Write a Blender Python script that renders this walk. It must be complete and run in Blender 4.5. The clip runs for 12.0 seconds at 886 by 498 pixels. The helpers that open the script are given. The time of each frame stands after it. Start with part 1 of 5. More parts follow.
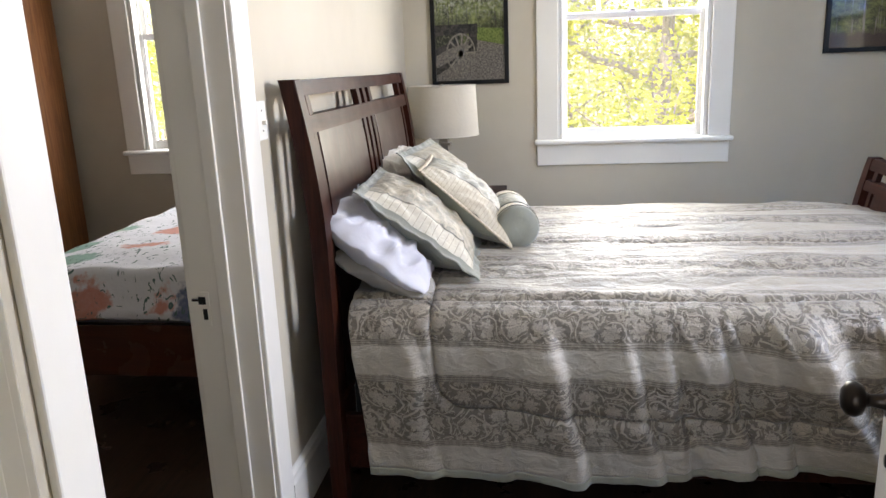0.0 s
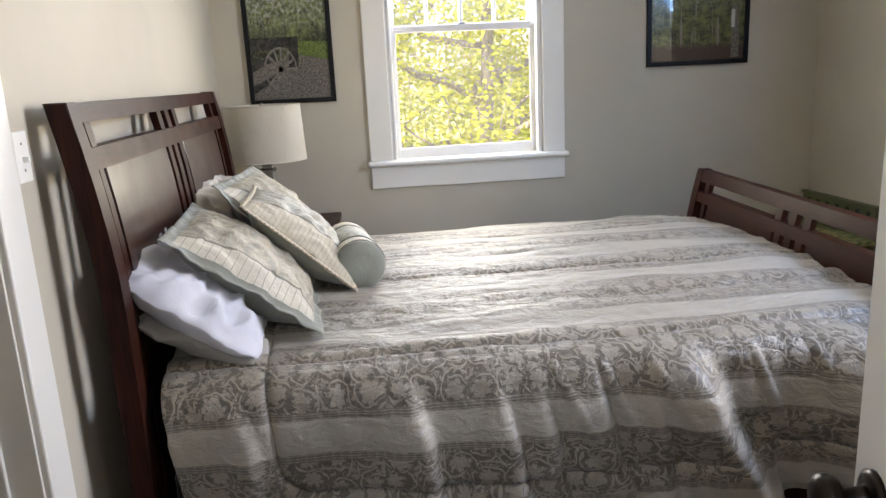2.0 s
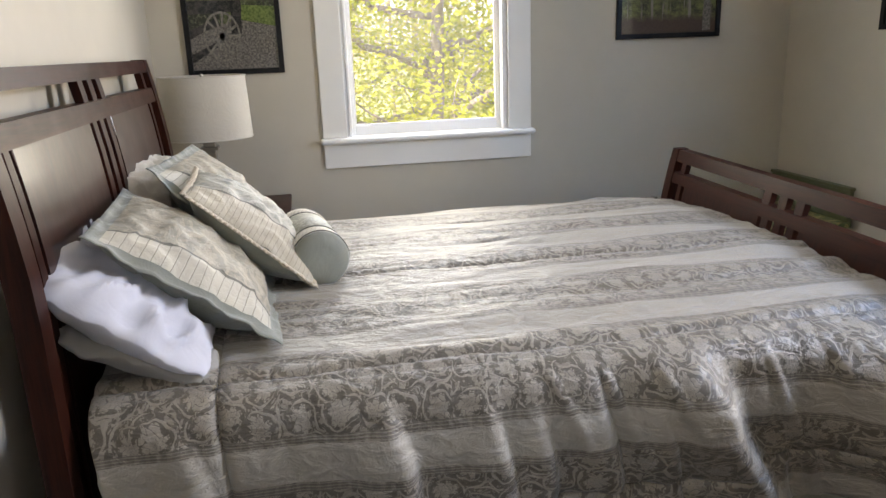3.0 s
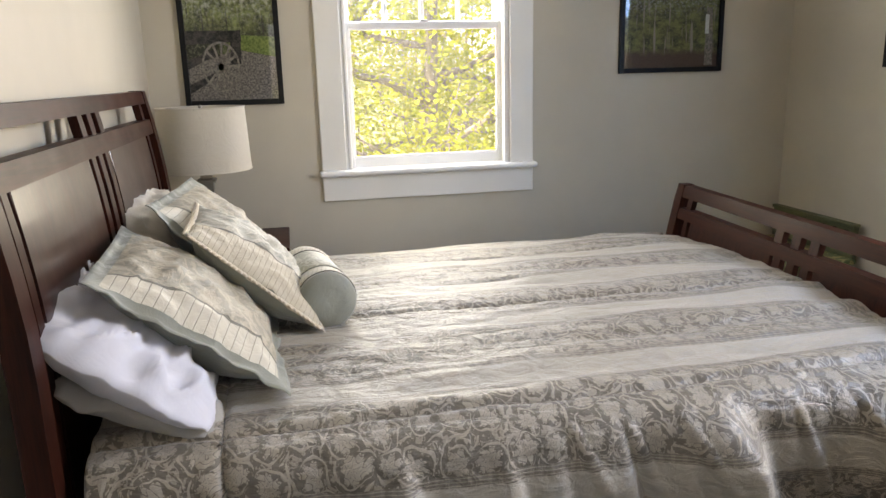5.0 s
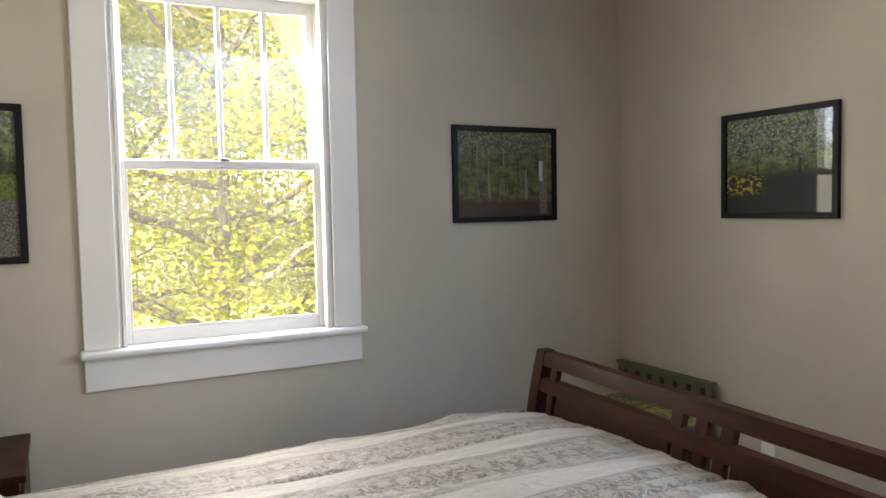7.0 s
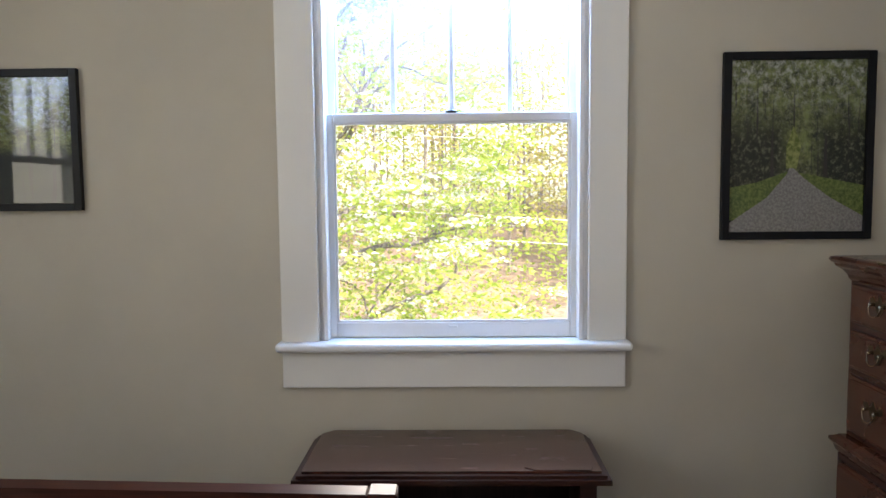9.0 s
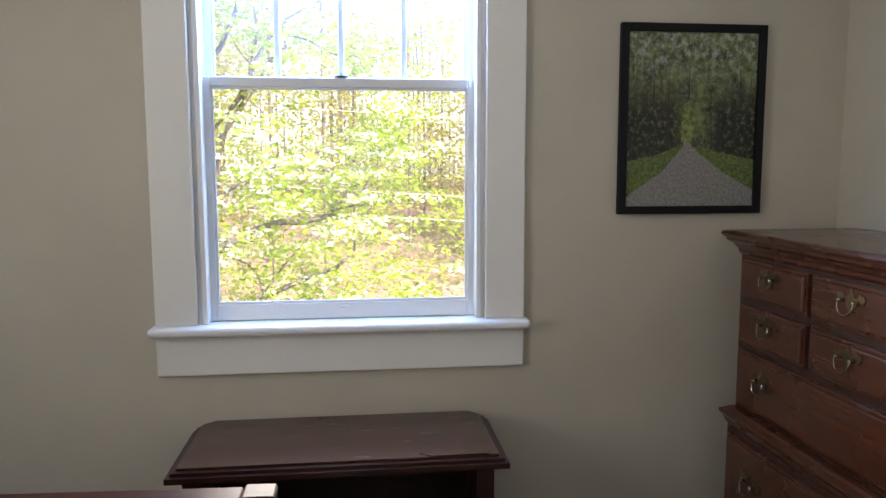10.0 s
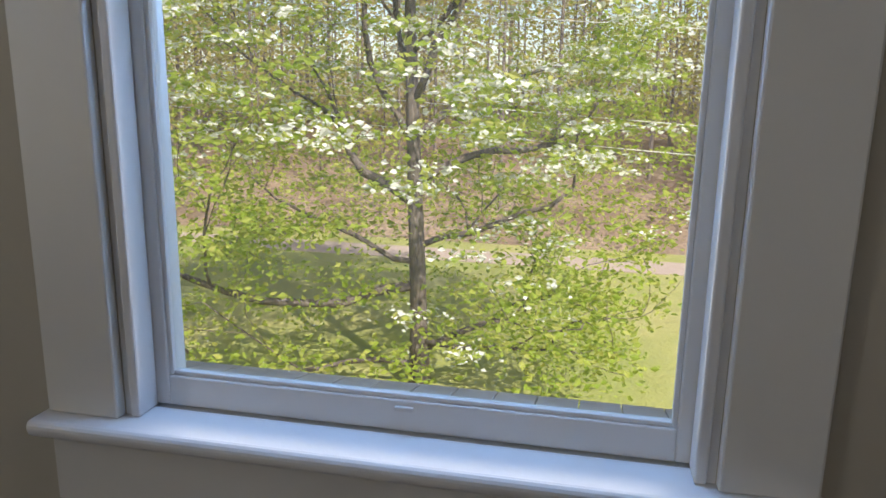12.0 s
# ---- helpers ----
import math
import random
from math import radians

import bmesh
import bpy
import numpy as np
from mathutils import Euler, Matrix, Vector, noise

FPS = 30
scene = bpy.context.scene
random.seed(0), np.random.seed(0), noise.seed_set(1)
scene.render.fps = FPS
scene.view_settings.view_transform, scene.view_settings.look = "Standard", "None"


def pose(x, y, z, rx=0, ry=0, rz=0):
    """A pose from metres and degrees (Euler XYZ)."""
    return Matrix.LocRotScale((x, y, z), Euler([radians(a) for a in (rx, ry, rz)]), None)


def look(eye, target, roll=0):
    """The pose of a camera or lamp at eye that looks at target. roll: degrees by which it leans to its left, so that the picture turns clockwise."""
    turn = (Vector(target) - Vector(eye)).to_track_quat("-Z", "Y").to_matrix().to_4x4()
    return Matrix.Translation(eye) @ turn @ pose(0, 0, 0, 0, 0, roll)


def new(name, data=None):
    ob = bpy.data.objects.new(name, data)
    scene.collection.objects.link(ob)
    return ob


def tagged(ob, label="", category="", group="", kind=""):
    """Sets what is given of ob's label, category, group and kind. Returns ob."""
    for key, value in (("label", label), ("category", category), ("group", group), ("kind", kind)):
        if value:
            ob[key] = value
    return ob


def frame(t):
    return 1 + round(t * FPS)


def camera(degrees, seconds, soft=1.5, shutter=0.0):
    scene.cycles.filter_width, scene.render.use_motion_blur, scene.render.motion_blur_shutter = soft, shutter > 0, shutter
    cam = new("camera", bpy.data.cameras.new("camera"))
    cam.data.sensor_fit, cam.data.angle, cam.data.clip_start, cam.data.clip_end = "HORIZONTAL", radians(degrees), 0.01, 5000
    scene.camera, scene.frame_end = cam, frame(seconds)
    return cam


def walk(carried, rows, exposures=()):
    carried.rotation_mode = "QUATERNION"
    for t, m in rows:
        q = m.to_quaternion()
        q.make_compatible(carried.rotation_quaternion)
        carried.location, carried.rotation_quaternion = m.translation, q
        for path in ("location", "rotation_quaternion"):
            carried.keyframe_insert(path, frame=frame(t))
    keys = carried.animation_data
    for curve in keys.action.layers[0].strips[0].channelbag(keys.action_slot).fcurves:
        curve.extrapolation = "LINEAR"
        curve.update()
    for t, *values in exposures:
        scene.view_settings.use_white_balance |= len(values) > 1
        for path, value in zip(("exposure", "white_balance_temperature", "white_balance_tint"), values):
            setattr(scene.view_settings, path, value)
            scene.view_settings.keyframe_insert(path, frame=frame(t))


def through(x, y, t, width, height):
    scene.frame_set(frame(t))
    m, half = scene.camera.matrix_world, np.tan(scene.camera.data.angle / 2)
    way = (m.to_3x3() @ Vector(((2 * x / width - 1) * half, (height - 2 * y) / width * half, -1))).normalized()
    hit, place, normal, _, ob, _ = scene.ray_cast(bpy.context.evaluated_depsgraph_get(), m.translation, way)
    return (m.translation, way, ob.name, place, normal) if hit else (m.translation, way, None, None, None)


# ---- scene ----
cam = camera(62.5, 12.0)
PATH = [
    (0, (0.708, 0.014, 1.47), (0.442, 1.936, 0.988), -2.3),
    (0.5, (0.603, 0.023, 1.478), (0.554, 1.972, 1.032), -2.7),
    (1, (0.567, 0.038, 1.476), (0.621, 1.991, 1.048), -2.7),
    (1.5, (0.589, 0.16, 1.468), (0.713, 2.108, 1.033), -2.8),
    (2, (0.653, 0.381, 1.47), (0.849, 2.317, 1.01), -2.8),
    (2.5, (0.674, 0.517, 1.458), (0.956, 2.433, 0.961), -2.4),
    (3, (0.597, 0.673, 1.457), (0.941, 2.57, 0.925), -2.1),
    (3.2, (0.569, 0.714, 1.453), (0.932, 2.601, 0.9), -1.9),
    (4.8, (0.536, 0.761, 1.469), (0.915, 2.659, 0.967), -1.6),
    (5, (0.542, 0.773, 1.485), (0.927, 2.679, 1.02), -1.5),
    (5.5, (0.581, 0.886, 1.518), (1.005, 2.811, 1.182), -1.1),
    (6, (0.616, 1.072, 1.56), (1.087, 3.004, 1.349), -0.7),
    (6.5, (0.615, 1.261, 1.542), (1.189, 3.171, 1.393), -0.5),
    (7, (0.608, 1.499, 1.536), (1.546, 3.262, 1.425), -1.1),
    (7.5, (0.752, 1.7, 1.499), (2.125, 3.152, 1.401), -1.7),
    (7.7, (0.787, 1.779, 1.502), (2.333, 3.044, 1.409), -1.4),
    (9.3, (0.951, 2.075, 1.517), (2.939, 1.939, 1.346), -0.4),
    (9.5, (0.966, 2.075, 1.513), (2.946, 1.87, 1.328), -0.3),
    (10, (1.058, 2.035, 1.499), (3.032, 1.806, 1.28), -0.1),
    (10.5, (1.298, 1.905, 1.519), (3.278, 1.797, 1.253), 0.1),
    (11, (1.615, 1.847, 1.477), (3.591, 1.905, 1.173), 0.3),
    (11.5, (2.074, 1.825, 1.592), (3.995, 2.106, 1.114), -0.2),
    (12, (2.421, 1.811, 1.542), (4.33, 2.215, 1.103), 0.9),
]
walk(cam, [(t, look(eye, goal, lean)) for t, eye, goal, lean in PATH],
     exposures=[(t, stops, warmth, 19) for t, stops, warmth in ((0.0, 2.5, 6700), (1.5, 2.25, 6750), (3.0, 2.12, 6850), (5.0, 2.2, 7150), (6.0, 2.05, 7100), (7.5, 2.08, 6850), (9.3, 1.85, 6650), (10.3, 1.8, 6650), (10.9, 1.67, 6650), (11.4, 1.22, 6650), (12.0, 0.5, 6650))])

# ---- light ----
SUN = Vector((-0.52, -0.42, 0.72)).normalized()
world = bpy.data.worlds.new("world")
scene.world = world
world.use_nodes = True
wn = world.node_tree
sky = wn.nodes.new("ShaderNodeTexSky")
sky.sky_type = "NISHITA"
sky.sun_disc = False
sky.sun_elevation = math.asin(SUN.z)
sky.sun_rotation = math.atan2(SUN.x, SUN.y)
wn.nodes["Background"].inputs["Strength"].default_value = 0.15
wn.links.new(sky.outputs[0], wn.nodes["Background"].inputs["Color"])
sun_data = bpy.data.lights.new("sun", "SUN")
sun_data.energy, sun_data.angle, sun_data.color = 5.0, radians(0.6), (1.0, 0.95, 0.87)
sun = new("sun", sun_data)
sun.matrix_world = look(SUN * 30, (0, 0, 0))



def daylight(place, width, height, watts, tint=(0.93, 0.97, 1.0), spread=180):
    """A lamp in a window's or an added opening, in place of the sky's light; it shines along the pose's -z."""
    d = bpy.data.lights.new("opening_daylight", "AREA")
    d.shape, d.size, d.size_y, d.energy, d.color = "RECTANGLE", width, height, watts, tint
    d.spread = radians(spread)
    o = new("opening_daylight", d)
    o.matrix_world = place
    return o


# each window of the bedroom: warm light off the sunlit leaves, level, and blue skylight from above
daylight(pose(1.26, 4.775, 1.74, -90, 0, 0), 0.80, 1.40, 8.3, (1.0, 0.955, 0.84), 168)
daylight(pose(1.26, 4.79, 2.16, -48, 0, 0), 0.80, 0.5, 5.0, (0.5, 0.72, 1.0))
daylight(pose(3.425, 2.083, 1.74, -90, 0, -90), 0.78, 1.36, 8.6, (1.0, 0.955, 0.83), 120)
daylight(pose(3.56, 2.083, 2.16, -48, 0, -90), 0.82, 0.5, 14.5, (0.27, 0.53, 1.0))
daylight(pose(-1.46, 4.775, 1.74, -90, 0, 0), 0.80, 1.40, 9)
# two added lamps in unseen hall openings, to light bed, jambs and door
daylight(pose(0.55, -1.63, 1.62, 90, 0, 0), 1.05, 1.70, 1.4, (0.85, 0.93, 1.0))
daylight(pose(-1.18, -0.81, 1.72, -90, 0, 90), 0.74, 1.50, 1.1)

# ---- the plan ----
WX, EX, SY, NY = -0.12, 3.39, 0.40, 4.62      # faces of the bedroom's walls
CEIL = 2.75
THICK = 0.16
SILL, HEAD = 1.012, 2.475
GROUND = -2.4


# ---- materials ----
def mat(name, color=(0.5, 0.5, 0.5), rough=0.6, metal=0.0, spec=0.5, coat=0.0):
    m = bpy.data.materials.new(name)
    m.use_nodes = True
    b = m.node_tree.nodes["Principled BSDF"]
    b.inputs["Base Color"].default_value = (*color, 1)
    b.inputs["Roughness"].default_value = rough
    b.inputs["Metallic"].default_value = metal
    b.inputs["Specular IOR Level"].default_value = spec
    b.inputs["Coat Weight"].default_value = coat
    return m, m.node_tree, b


class Net:
    """Short names for the building of a node tree."""

    def __init__(self, tree):
        self.t = tree

    def node(self, kind, **props):
        n = self.t.nodes.new("ShaderNode" + kind)
        for key, value in props.items():
            setattr(n, key, value)
        return n

    def put(self, socket, value):
        if isinstance(value, bpy.types.NodeSocket):
            self.t.links.new(value, socket)
        else:
            socket.default_value = value

    def math(self, op, a, b=0.0, c=0.0):
        n = self.node("Math", operation=op)
        for s, v in zip(n.inputs, (a, b, c)):
            self.put(s, v)
        return n.outputs[0]

    def step(self, v, lo, hi):
        n = self.node("MapRange", interpolation_type="SMOOTHSTEP")
        self.put(n.inputs[0], v)
        n.inputs[1].default_value, n.inputs[2].default_value = lo, hi
        return n.outputs[0]

    def mix(self, fac, a, b, blend="MIX"):
        n = self.node("Mix", data_type="RGBA", blend_type=blend)
        self.put(n.inputs[0], fac)
        self.put(n.inputs[6], a if isinstance(a, bpy.types.NodeSocket) else (*a, 1))
        self.put(n.inputs[7], b if isinstance(b, bpy.types.NodeSocket) else (*b, 1))
        return n.outputs[2]

    def coord(self, which="Object"):
        return self.node("TexCoord").outputs[which]

    def scaled(self, vec, s, rot=(0, 0, 0)):
        n = self.node("Mapping")
        self.put(n.inputs[0], vec)
        n.inputs[2].default_value = rot
        n.inputs[3].default_value = s
        return n.outputs[0]

    def noise(self, vec, scale, detail=4.0, rough=0.55, distort=0.0):
        n = self.node("TexNoise")
        self.put(n.inputs["Vector"], vec)
        n.inputs["Scale"].default_value, n.inputs["Detail"].default_value = scale, detail
        n.inputs["Roughness"].default_value, n.inputs["Distortion"].default_value = rough, distort
        return n.outputs[0]

    def bump(self, bsdf, height, strength, dist=0.01, normal=None):
        n = self.node("Bump")
        n.inputs["Strength"].default_value, n.inputs["Distance"].default_value = strength, dist
        self.put(n.inputs["Height"], height)
        if normal is not None:
            self.put(n.inputs["Normal"], normal)
        if bsdf is not None:
            self.t.links.new(n.outputs[0], bsdf.inputs["Normal"])
        return n.outputs[0]


def painted(name, color, rough, grain=180, amount=0.05, bump=0.08, spec=0.4):
    """Paint on plaster or wood: faint blotches and a rolled grain."""
    m, t, b = mat(name, color, rough, spec=spec)
    n = Net(t)
    c = n.coord()
    blotch = n.noise(c, 1.7, 5)
    dark = tuple(v * (1 - 2 * amount) for v in color)
    n.put(b.inputs["Base Color"], n.mix(n.step(blotch, 0.3, 0.7), dark, color))
    n.put(b.inputs["Roughness"], n.math("MULTIPLY_ADD", n.noise(c, 9), 0.2, rough - 0.1))
    n.bump(b, n.noise(c, grain, 3), bump, 0.004)
    return m


def timber(name, dark, light, rough=0.35, axis=1, scale=1.0, coat=0.25, spec=0.28):
    """Stained wood with grain running along one axis."""
    m, t, b = mat(name, light, rough, coat=coat, spec=spec)
    n = Net(t)
    s = [14 * scale] * 3
    s[axis] = 1.1 * scale
    v = n.scaled(n.coord(), s)
    grain = n.noise(v, 2.2, 7, 0.62, 1.2)
    fine = n.noise(n.scaled(n.coord(), [90 if a != axis else 4 for a in range(3)]), 2.0, 3)
    tone = n.math("MULTIPLY_ADD", fine, 0.35, n.math("MULTIPLY", grain, 0.75))
    n.put(b.inputs["Base Color"], n.mix(n.step(tone, 0.3, 0.78), dark, light))
    n.put(b.inputs["Roughness"], n.math("MULTIPLY_ADD", n.noise(n.coord(), 6), 0.25, rough - 0.12))
    n.bump(b, fine, 0.02, 0.002)
    b.inputs["Coat Roughness"].default_value = 0.16
    return m


def cloth(name, color, rough=0.85, weave=900, amount=0.1, sheen=0.2, crease=0.25):
    m, t, b = mat(name, color, rough, spec=0.2)
    n = Net(t)
    c = n.coord()
    n.put(b.inputs["Base Color"], n.mix(n.noise(c, 7, 5), tuple(v * (1 - amount) for v in color), color))
    b.inputs["Sheen Weight"].default_value = sheen
    creases = n.bump(None, n.noise(n.scaled(c, (1, 1, 1)), 11, 5, 0.6, 1.5), crease, 0.02)
    n.bump(b, n.noise(c, weave, 1), 0.12, 0.002, creases)
    return m


def damask(n, uv, size):
    """A flowered weave: round blossoms with petals and curling stems. uv in metres."""
    wobble = n.node("TexNoise")
    wobble.inputs["Scale"].default_value, wobble.inputs["Detail"].default_value = 1.1 / size, 2.0
    n.put(wobble.inputs["Vector"], uv)
    warp = n.node("VectorMath", operation="MULTIPLY_ADD")
    n.put(warp.inputs[0], wobble.outputs["Color"])
    warp.inputs[1].default_value = (size * 0.75, size * 0.75, 0)
    n.put(warp.inputs[2], uv)
    uv = warp.outputs[0]
    cell = n.node("TexVoronoi", voronoi_dimensions="2D")
    cell.inputs["Scale"].default_value = 1 / size
    cell.inputs["Randomness"].default_value = 0.55
    n.put(cell.inputs["Vector"], uv)
    sub = n.node("VectorMath", operation="SUBTRACT")
    n.put(sub.inputs[0], uv)
    n.put(sub.inputs[1], cell.outputs["Position"])
    xyz = n.node("SeparateXYZ")
    n.put(xyz.inputs[0], sub.outputs[0])
    ang = n.math("ARCTAN2", xyz.outputs[1], xyz.outputs[0])
    rad = n.math("MULTIPLY", cell.outputs["Distance"], 1.0)
    petal = n.math("ABSOLUTE", n.math("SINE", n.math("MULTIPLY", ang, 3.5)))
    lobe = n.math("ABSOLUTE", n.math("SINE", n.math("MULTIPLY_ADD", rad, 4.0, n.math("MULTIPLY", ang, 10.5))))
    edge = n.math("MULTIPLY_ADD", lobe, 0.07, n.math("MULTIPLY_ADD", petal, 0.13, 0.2))
    flower = n.step(n.math("SUBTRACT", edge, rad), 0.0, 0.02)
    vein = n.step(n.math("ABSOLUTE", n.math("SINE", n.math("ADD", n.math("MULTIPLY", rad, 22.0), n.math("MULTIPLY", petal, 2.6)))), 0.10, 0.30)
    flower = n.math("MULTIPLY", flower, vein)
    swirl = n.math("SINE", n.math("ADD", n.math("MULTIPLY", ang, 2.0), n.math("MULTIPLY", rad, 26.0)))
    wob = n.noise(uv, 1.6 / size, 2)
    stem = n.step(n.math("ADD", swirl, n.math("MULTIPLY_ADD", wob, 1.2, -0.6)), 0.55, 0.7)
    ring = n.math("MULTIPLY", n.step(rad, 0.36, 0.4), stem)
    leaf = n.step(n.noise(uv, 4.2 / size, 2, 0.5, 1.6), 0.54, 0.58)
    leaf = n.math("MULTIPLY", leaf, n.step(rad, 0.4, 0.46))
    return n.math("MAXIMUM", flower, n.math("MAXIMUM", ring, n.math("MULTIPLY", leaf, 0.8)))


def comforter_cloth():
    m, t, b = mat("satin_damask", (0.4, 0.37, 0.32), 0.43, spec=0.48)
    n = Net(t)
    uv = n.node("UVMap", uv_map="cloth").outputs[0]
    xyz = n.node("SeparateXYZ")
    n.put(xyz.inputs[0], uv)
    s = n.math("FRACT", n.math("DIVIDE", n.math("ADD", xyz.outputs[1], 0.012), 0.345))
    d = n.math("ABSOLUTE", n.math("SUBTRACT", s, 0.5))          # 0 in the plain stripe's middle
    plain = n.math("SUBTRACT", 1.0, n.step(d, 0.128, 0.134))
    border = n.math("MULTIPLY", n.step(d, 0.134, 0.138), n.math("SUBTRACT", 1.0, n.step(d, 0.196, 0.2)))
    line = n.step(n.math("ABSOLUTE", n.math("SINE", n.math("MULTIPLY", d, 145.0))), 0.80, 0.92)
    dots = n.step(n.math("SINE", n.math("MULTIPLY", xyz.outputs[0], 260.0)), 0.2, 0.5)
    border_tone = n.math("MULTIPLY_ADD", dots, 0.25, n.math("MULTIPLY", line, 0.7))
    motif = damask(n, uv, 0.078)
    dark, mid, pale = (0.105, 0.086, 0.063), (0.315, 0.277, 0.222), (0.37, 0.335, 0.28)
    col = n.mix(motif, dark, mid)
    col = n.mix(border, col, n.mix(border_tone, (0.13, 0.112, 0.088), mid))
    col = n.mix(plain, col, pale)
    weave = n.noise(n.scaled(uv, (1, 9, 1)), 260, 2)
    col = n.mix(n.math("MULTIPLY", weave, 0.3), col, (0.2, 0.18, 0.15))
    n.put(b.inputs["Base Color"], col)
    rough = n.math("MULTIPLY_ADD", motif, 0.03, 0.42)
    n.put(b.inputs["Roughness"], n.math("MULTIPLY_ADD", plain, -0.04, rough))
    b.inputs["Sheen Weight"].default_value = 0.15
    puckers = n.bump(None, n.noise(n.scaled(uv, (5, 9, 1)), 2.6, 3, 0.5, 0.6), 0.6, 0.024)
    n.bump(b, n.math("ADD", motif, n.math("MULTIPLY", weave, 0.4)), 0.4, 0.003, puckers)
    return m


def sham_cloth(name, border, band, flower, split=-0.10, pleats=95.0):
    """Pillow cover: flange, pleated band on one half and damask on the other, by the cloth's own measure."""
    m, t, b = mat(name, band, 0.6, spec=0.3)
    n = Net(t)
    uv = n.node("UVMap", uv_map="cloth").outputs[0]
    xyz = n.node("SeparateXYZ")
    n.put(xyz.inputs[0], uv)
    u, v = xyz.outputs[0], xyz.outputs[1]
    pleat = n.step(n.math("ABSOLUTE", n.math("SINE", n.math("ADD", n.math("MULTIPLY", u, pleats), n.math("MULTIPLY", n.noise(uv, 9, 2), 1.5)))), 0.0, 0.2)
    motif = damask(n, uv, 0.13)
    face = n.mix(motif, tuple(c * k for c, k in zip(flower, (0.74, 0.78, 0.8))), flower)
    # the pleats' creases are shaded in the colour, at half the band's tone
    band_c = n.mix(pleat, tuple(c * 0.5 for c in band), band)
    seam = n.math("SUBTRACT", 1.0, n.step(n.math("ABSOLUTE", n.math("SUBTRACT", v, split)), 0.003, 0.006))
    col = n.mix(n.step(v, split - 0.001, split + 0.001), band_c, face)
    col = n.mix(seam, col, (0.12, 0.11, 0.09))
    eu = n.math("ABSOLUTE", u)
    ev = n.math("ABSOLUTE", v)
    edge = n.math("MAXIMUM", n.step(n.math("SUBTRACT", eu, 0.232), 0.0, 0.004), n.step(n.math("SUBTRACT", ev, 0.296), 0.0, 0.004))
    n.put(b.inputs["Base Color"], n.mix(edge, col, border))
    fold = n.bump(None, n.noise(uv, 14, 4, 0.6, 1.2), 0.35, 0.02)
    n.bump(b, n.math("MULTIPLY", pleat, n.math("SUBTRACT", 1.0, n.step(v, split - 0.001, split + 0.001))), 0.4, 0.005, fold)
    return m


def flower_cloth():
    """White cotton printed with blue, coral and green blossoms."""
    m, t, b = mat("printed_cotton", (0.75, 0.74, 0.72), 0.85, spec=0.2)
    n = Net(t)
    c = n.coord()
    v = n.node("TexVoronoi")
    v.inputs["Scale"].default_value = 3.3
    n.put(v.inputs["Vector"], n.mix(0.12, c, n.node("TexNoise").outputs[1]))
    wob = n.noise(c, 26, 3)
    rad = n.math("MULTIPLY_ADD", wob, 0.3, v.outputs["Distance"])
    pick = n.node("SeparateColor")
    n.put(pick.inputs[0], v.outputs["Color"])
    hue = n.mix(n.step(pick.outputs[0], 0.6, 0.63), (0.05, 0.09, 0.22), (0.55, 0.2, 0.14))
    hue = n.mix(n.step(pick.outputs[1], 0.62, 0.66), hue, (0.16, 0.33, 0.26))
    blossom = n.math("SUBTRACT", 1.0, n.step(rad, 0.42, 0.52))
    base = n.mix(blossom, (0.68, 0.69, 0.73), n.mix(n.math("MULTIPLY", n.noise(c, 60), 0.35), hue, (0.6, 0.58, 0.56)))
    leaves = n.step(n.noise(n.scaled(c, (1.6, 1, 1)), 13, 2, 0.5, 2.0), 0.61, 0.64)
    n.put(b.inputs["Base Color"], n.mix(leaves, base, (0.10, 0.17, 0.16)))
    n.bump(b, n.noise(c, 9, 4), 0.3, 0.03)
    return m


# Clear panes with a thin white film that paints haze over the view.
def glass_pane(name, veil_most):
    m = bpy.data.materials.new(name)
    m.use_nodes = True
    t = m.node_tree
    t.nodes.clear()
    n = Net(t)
    out = n.node("OutputMaterial")
    clear, gloss = n.node("BsdfTransparent"), n.node("BsdfGlossy")
    clear.inputs[0].default_value = (0.96, 0.98, 0.97, 1)
    gloss.inputs["Roughness"].default_value = 0.02
    mixer = n.node("MixShader")
    mixer.inputs[0].default_value = 0.05
    veil = n.node("BsdfTranslucent")
    veiled = n.node("MixShader")
    n.put(veiled.inputs[0], n.math("MULTIPLY_ADD", n.noise(n.coord(), 3.0, 4), veil_most, veil_most * 0.3))
    t.links.new(clear.outputs[0], mixer.inputs[1])
    t.links.new(gloss.outputs[0], mixer.inputs[2])
    t.links.new(mixer.outputs[0], veiled.inputs[1])
    t.links.new(veil.outputs[0], veiled.inputs[2])
    t.links.new(veiled.outputs[0], out.inputs[0])
    return m


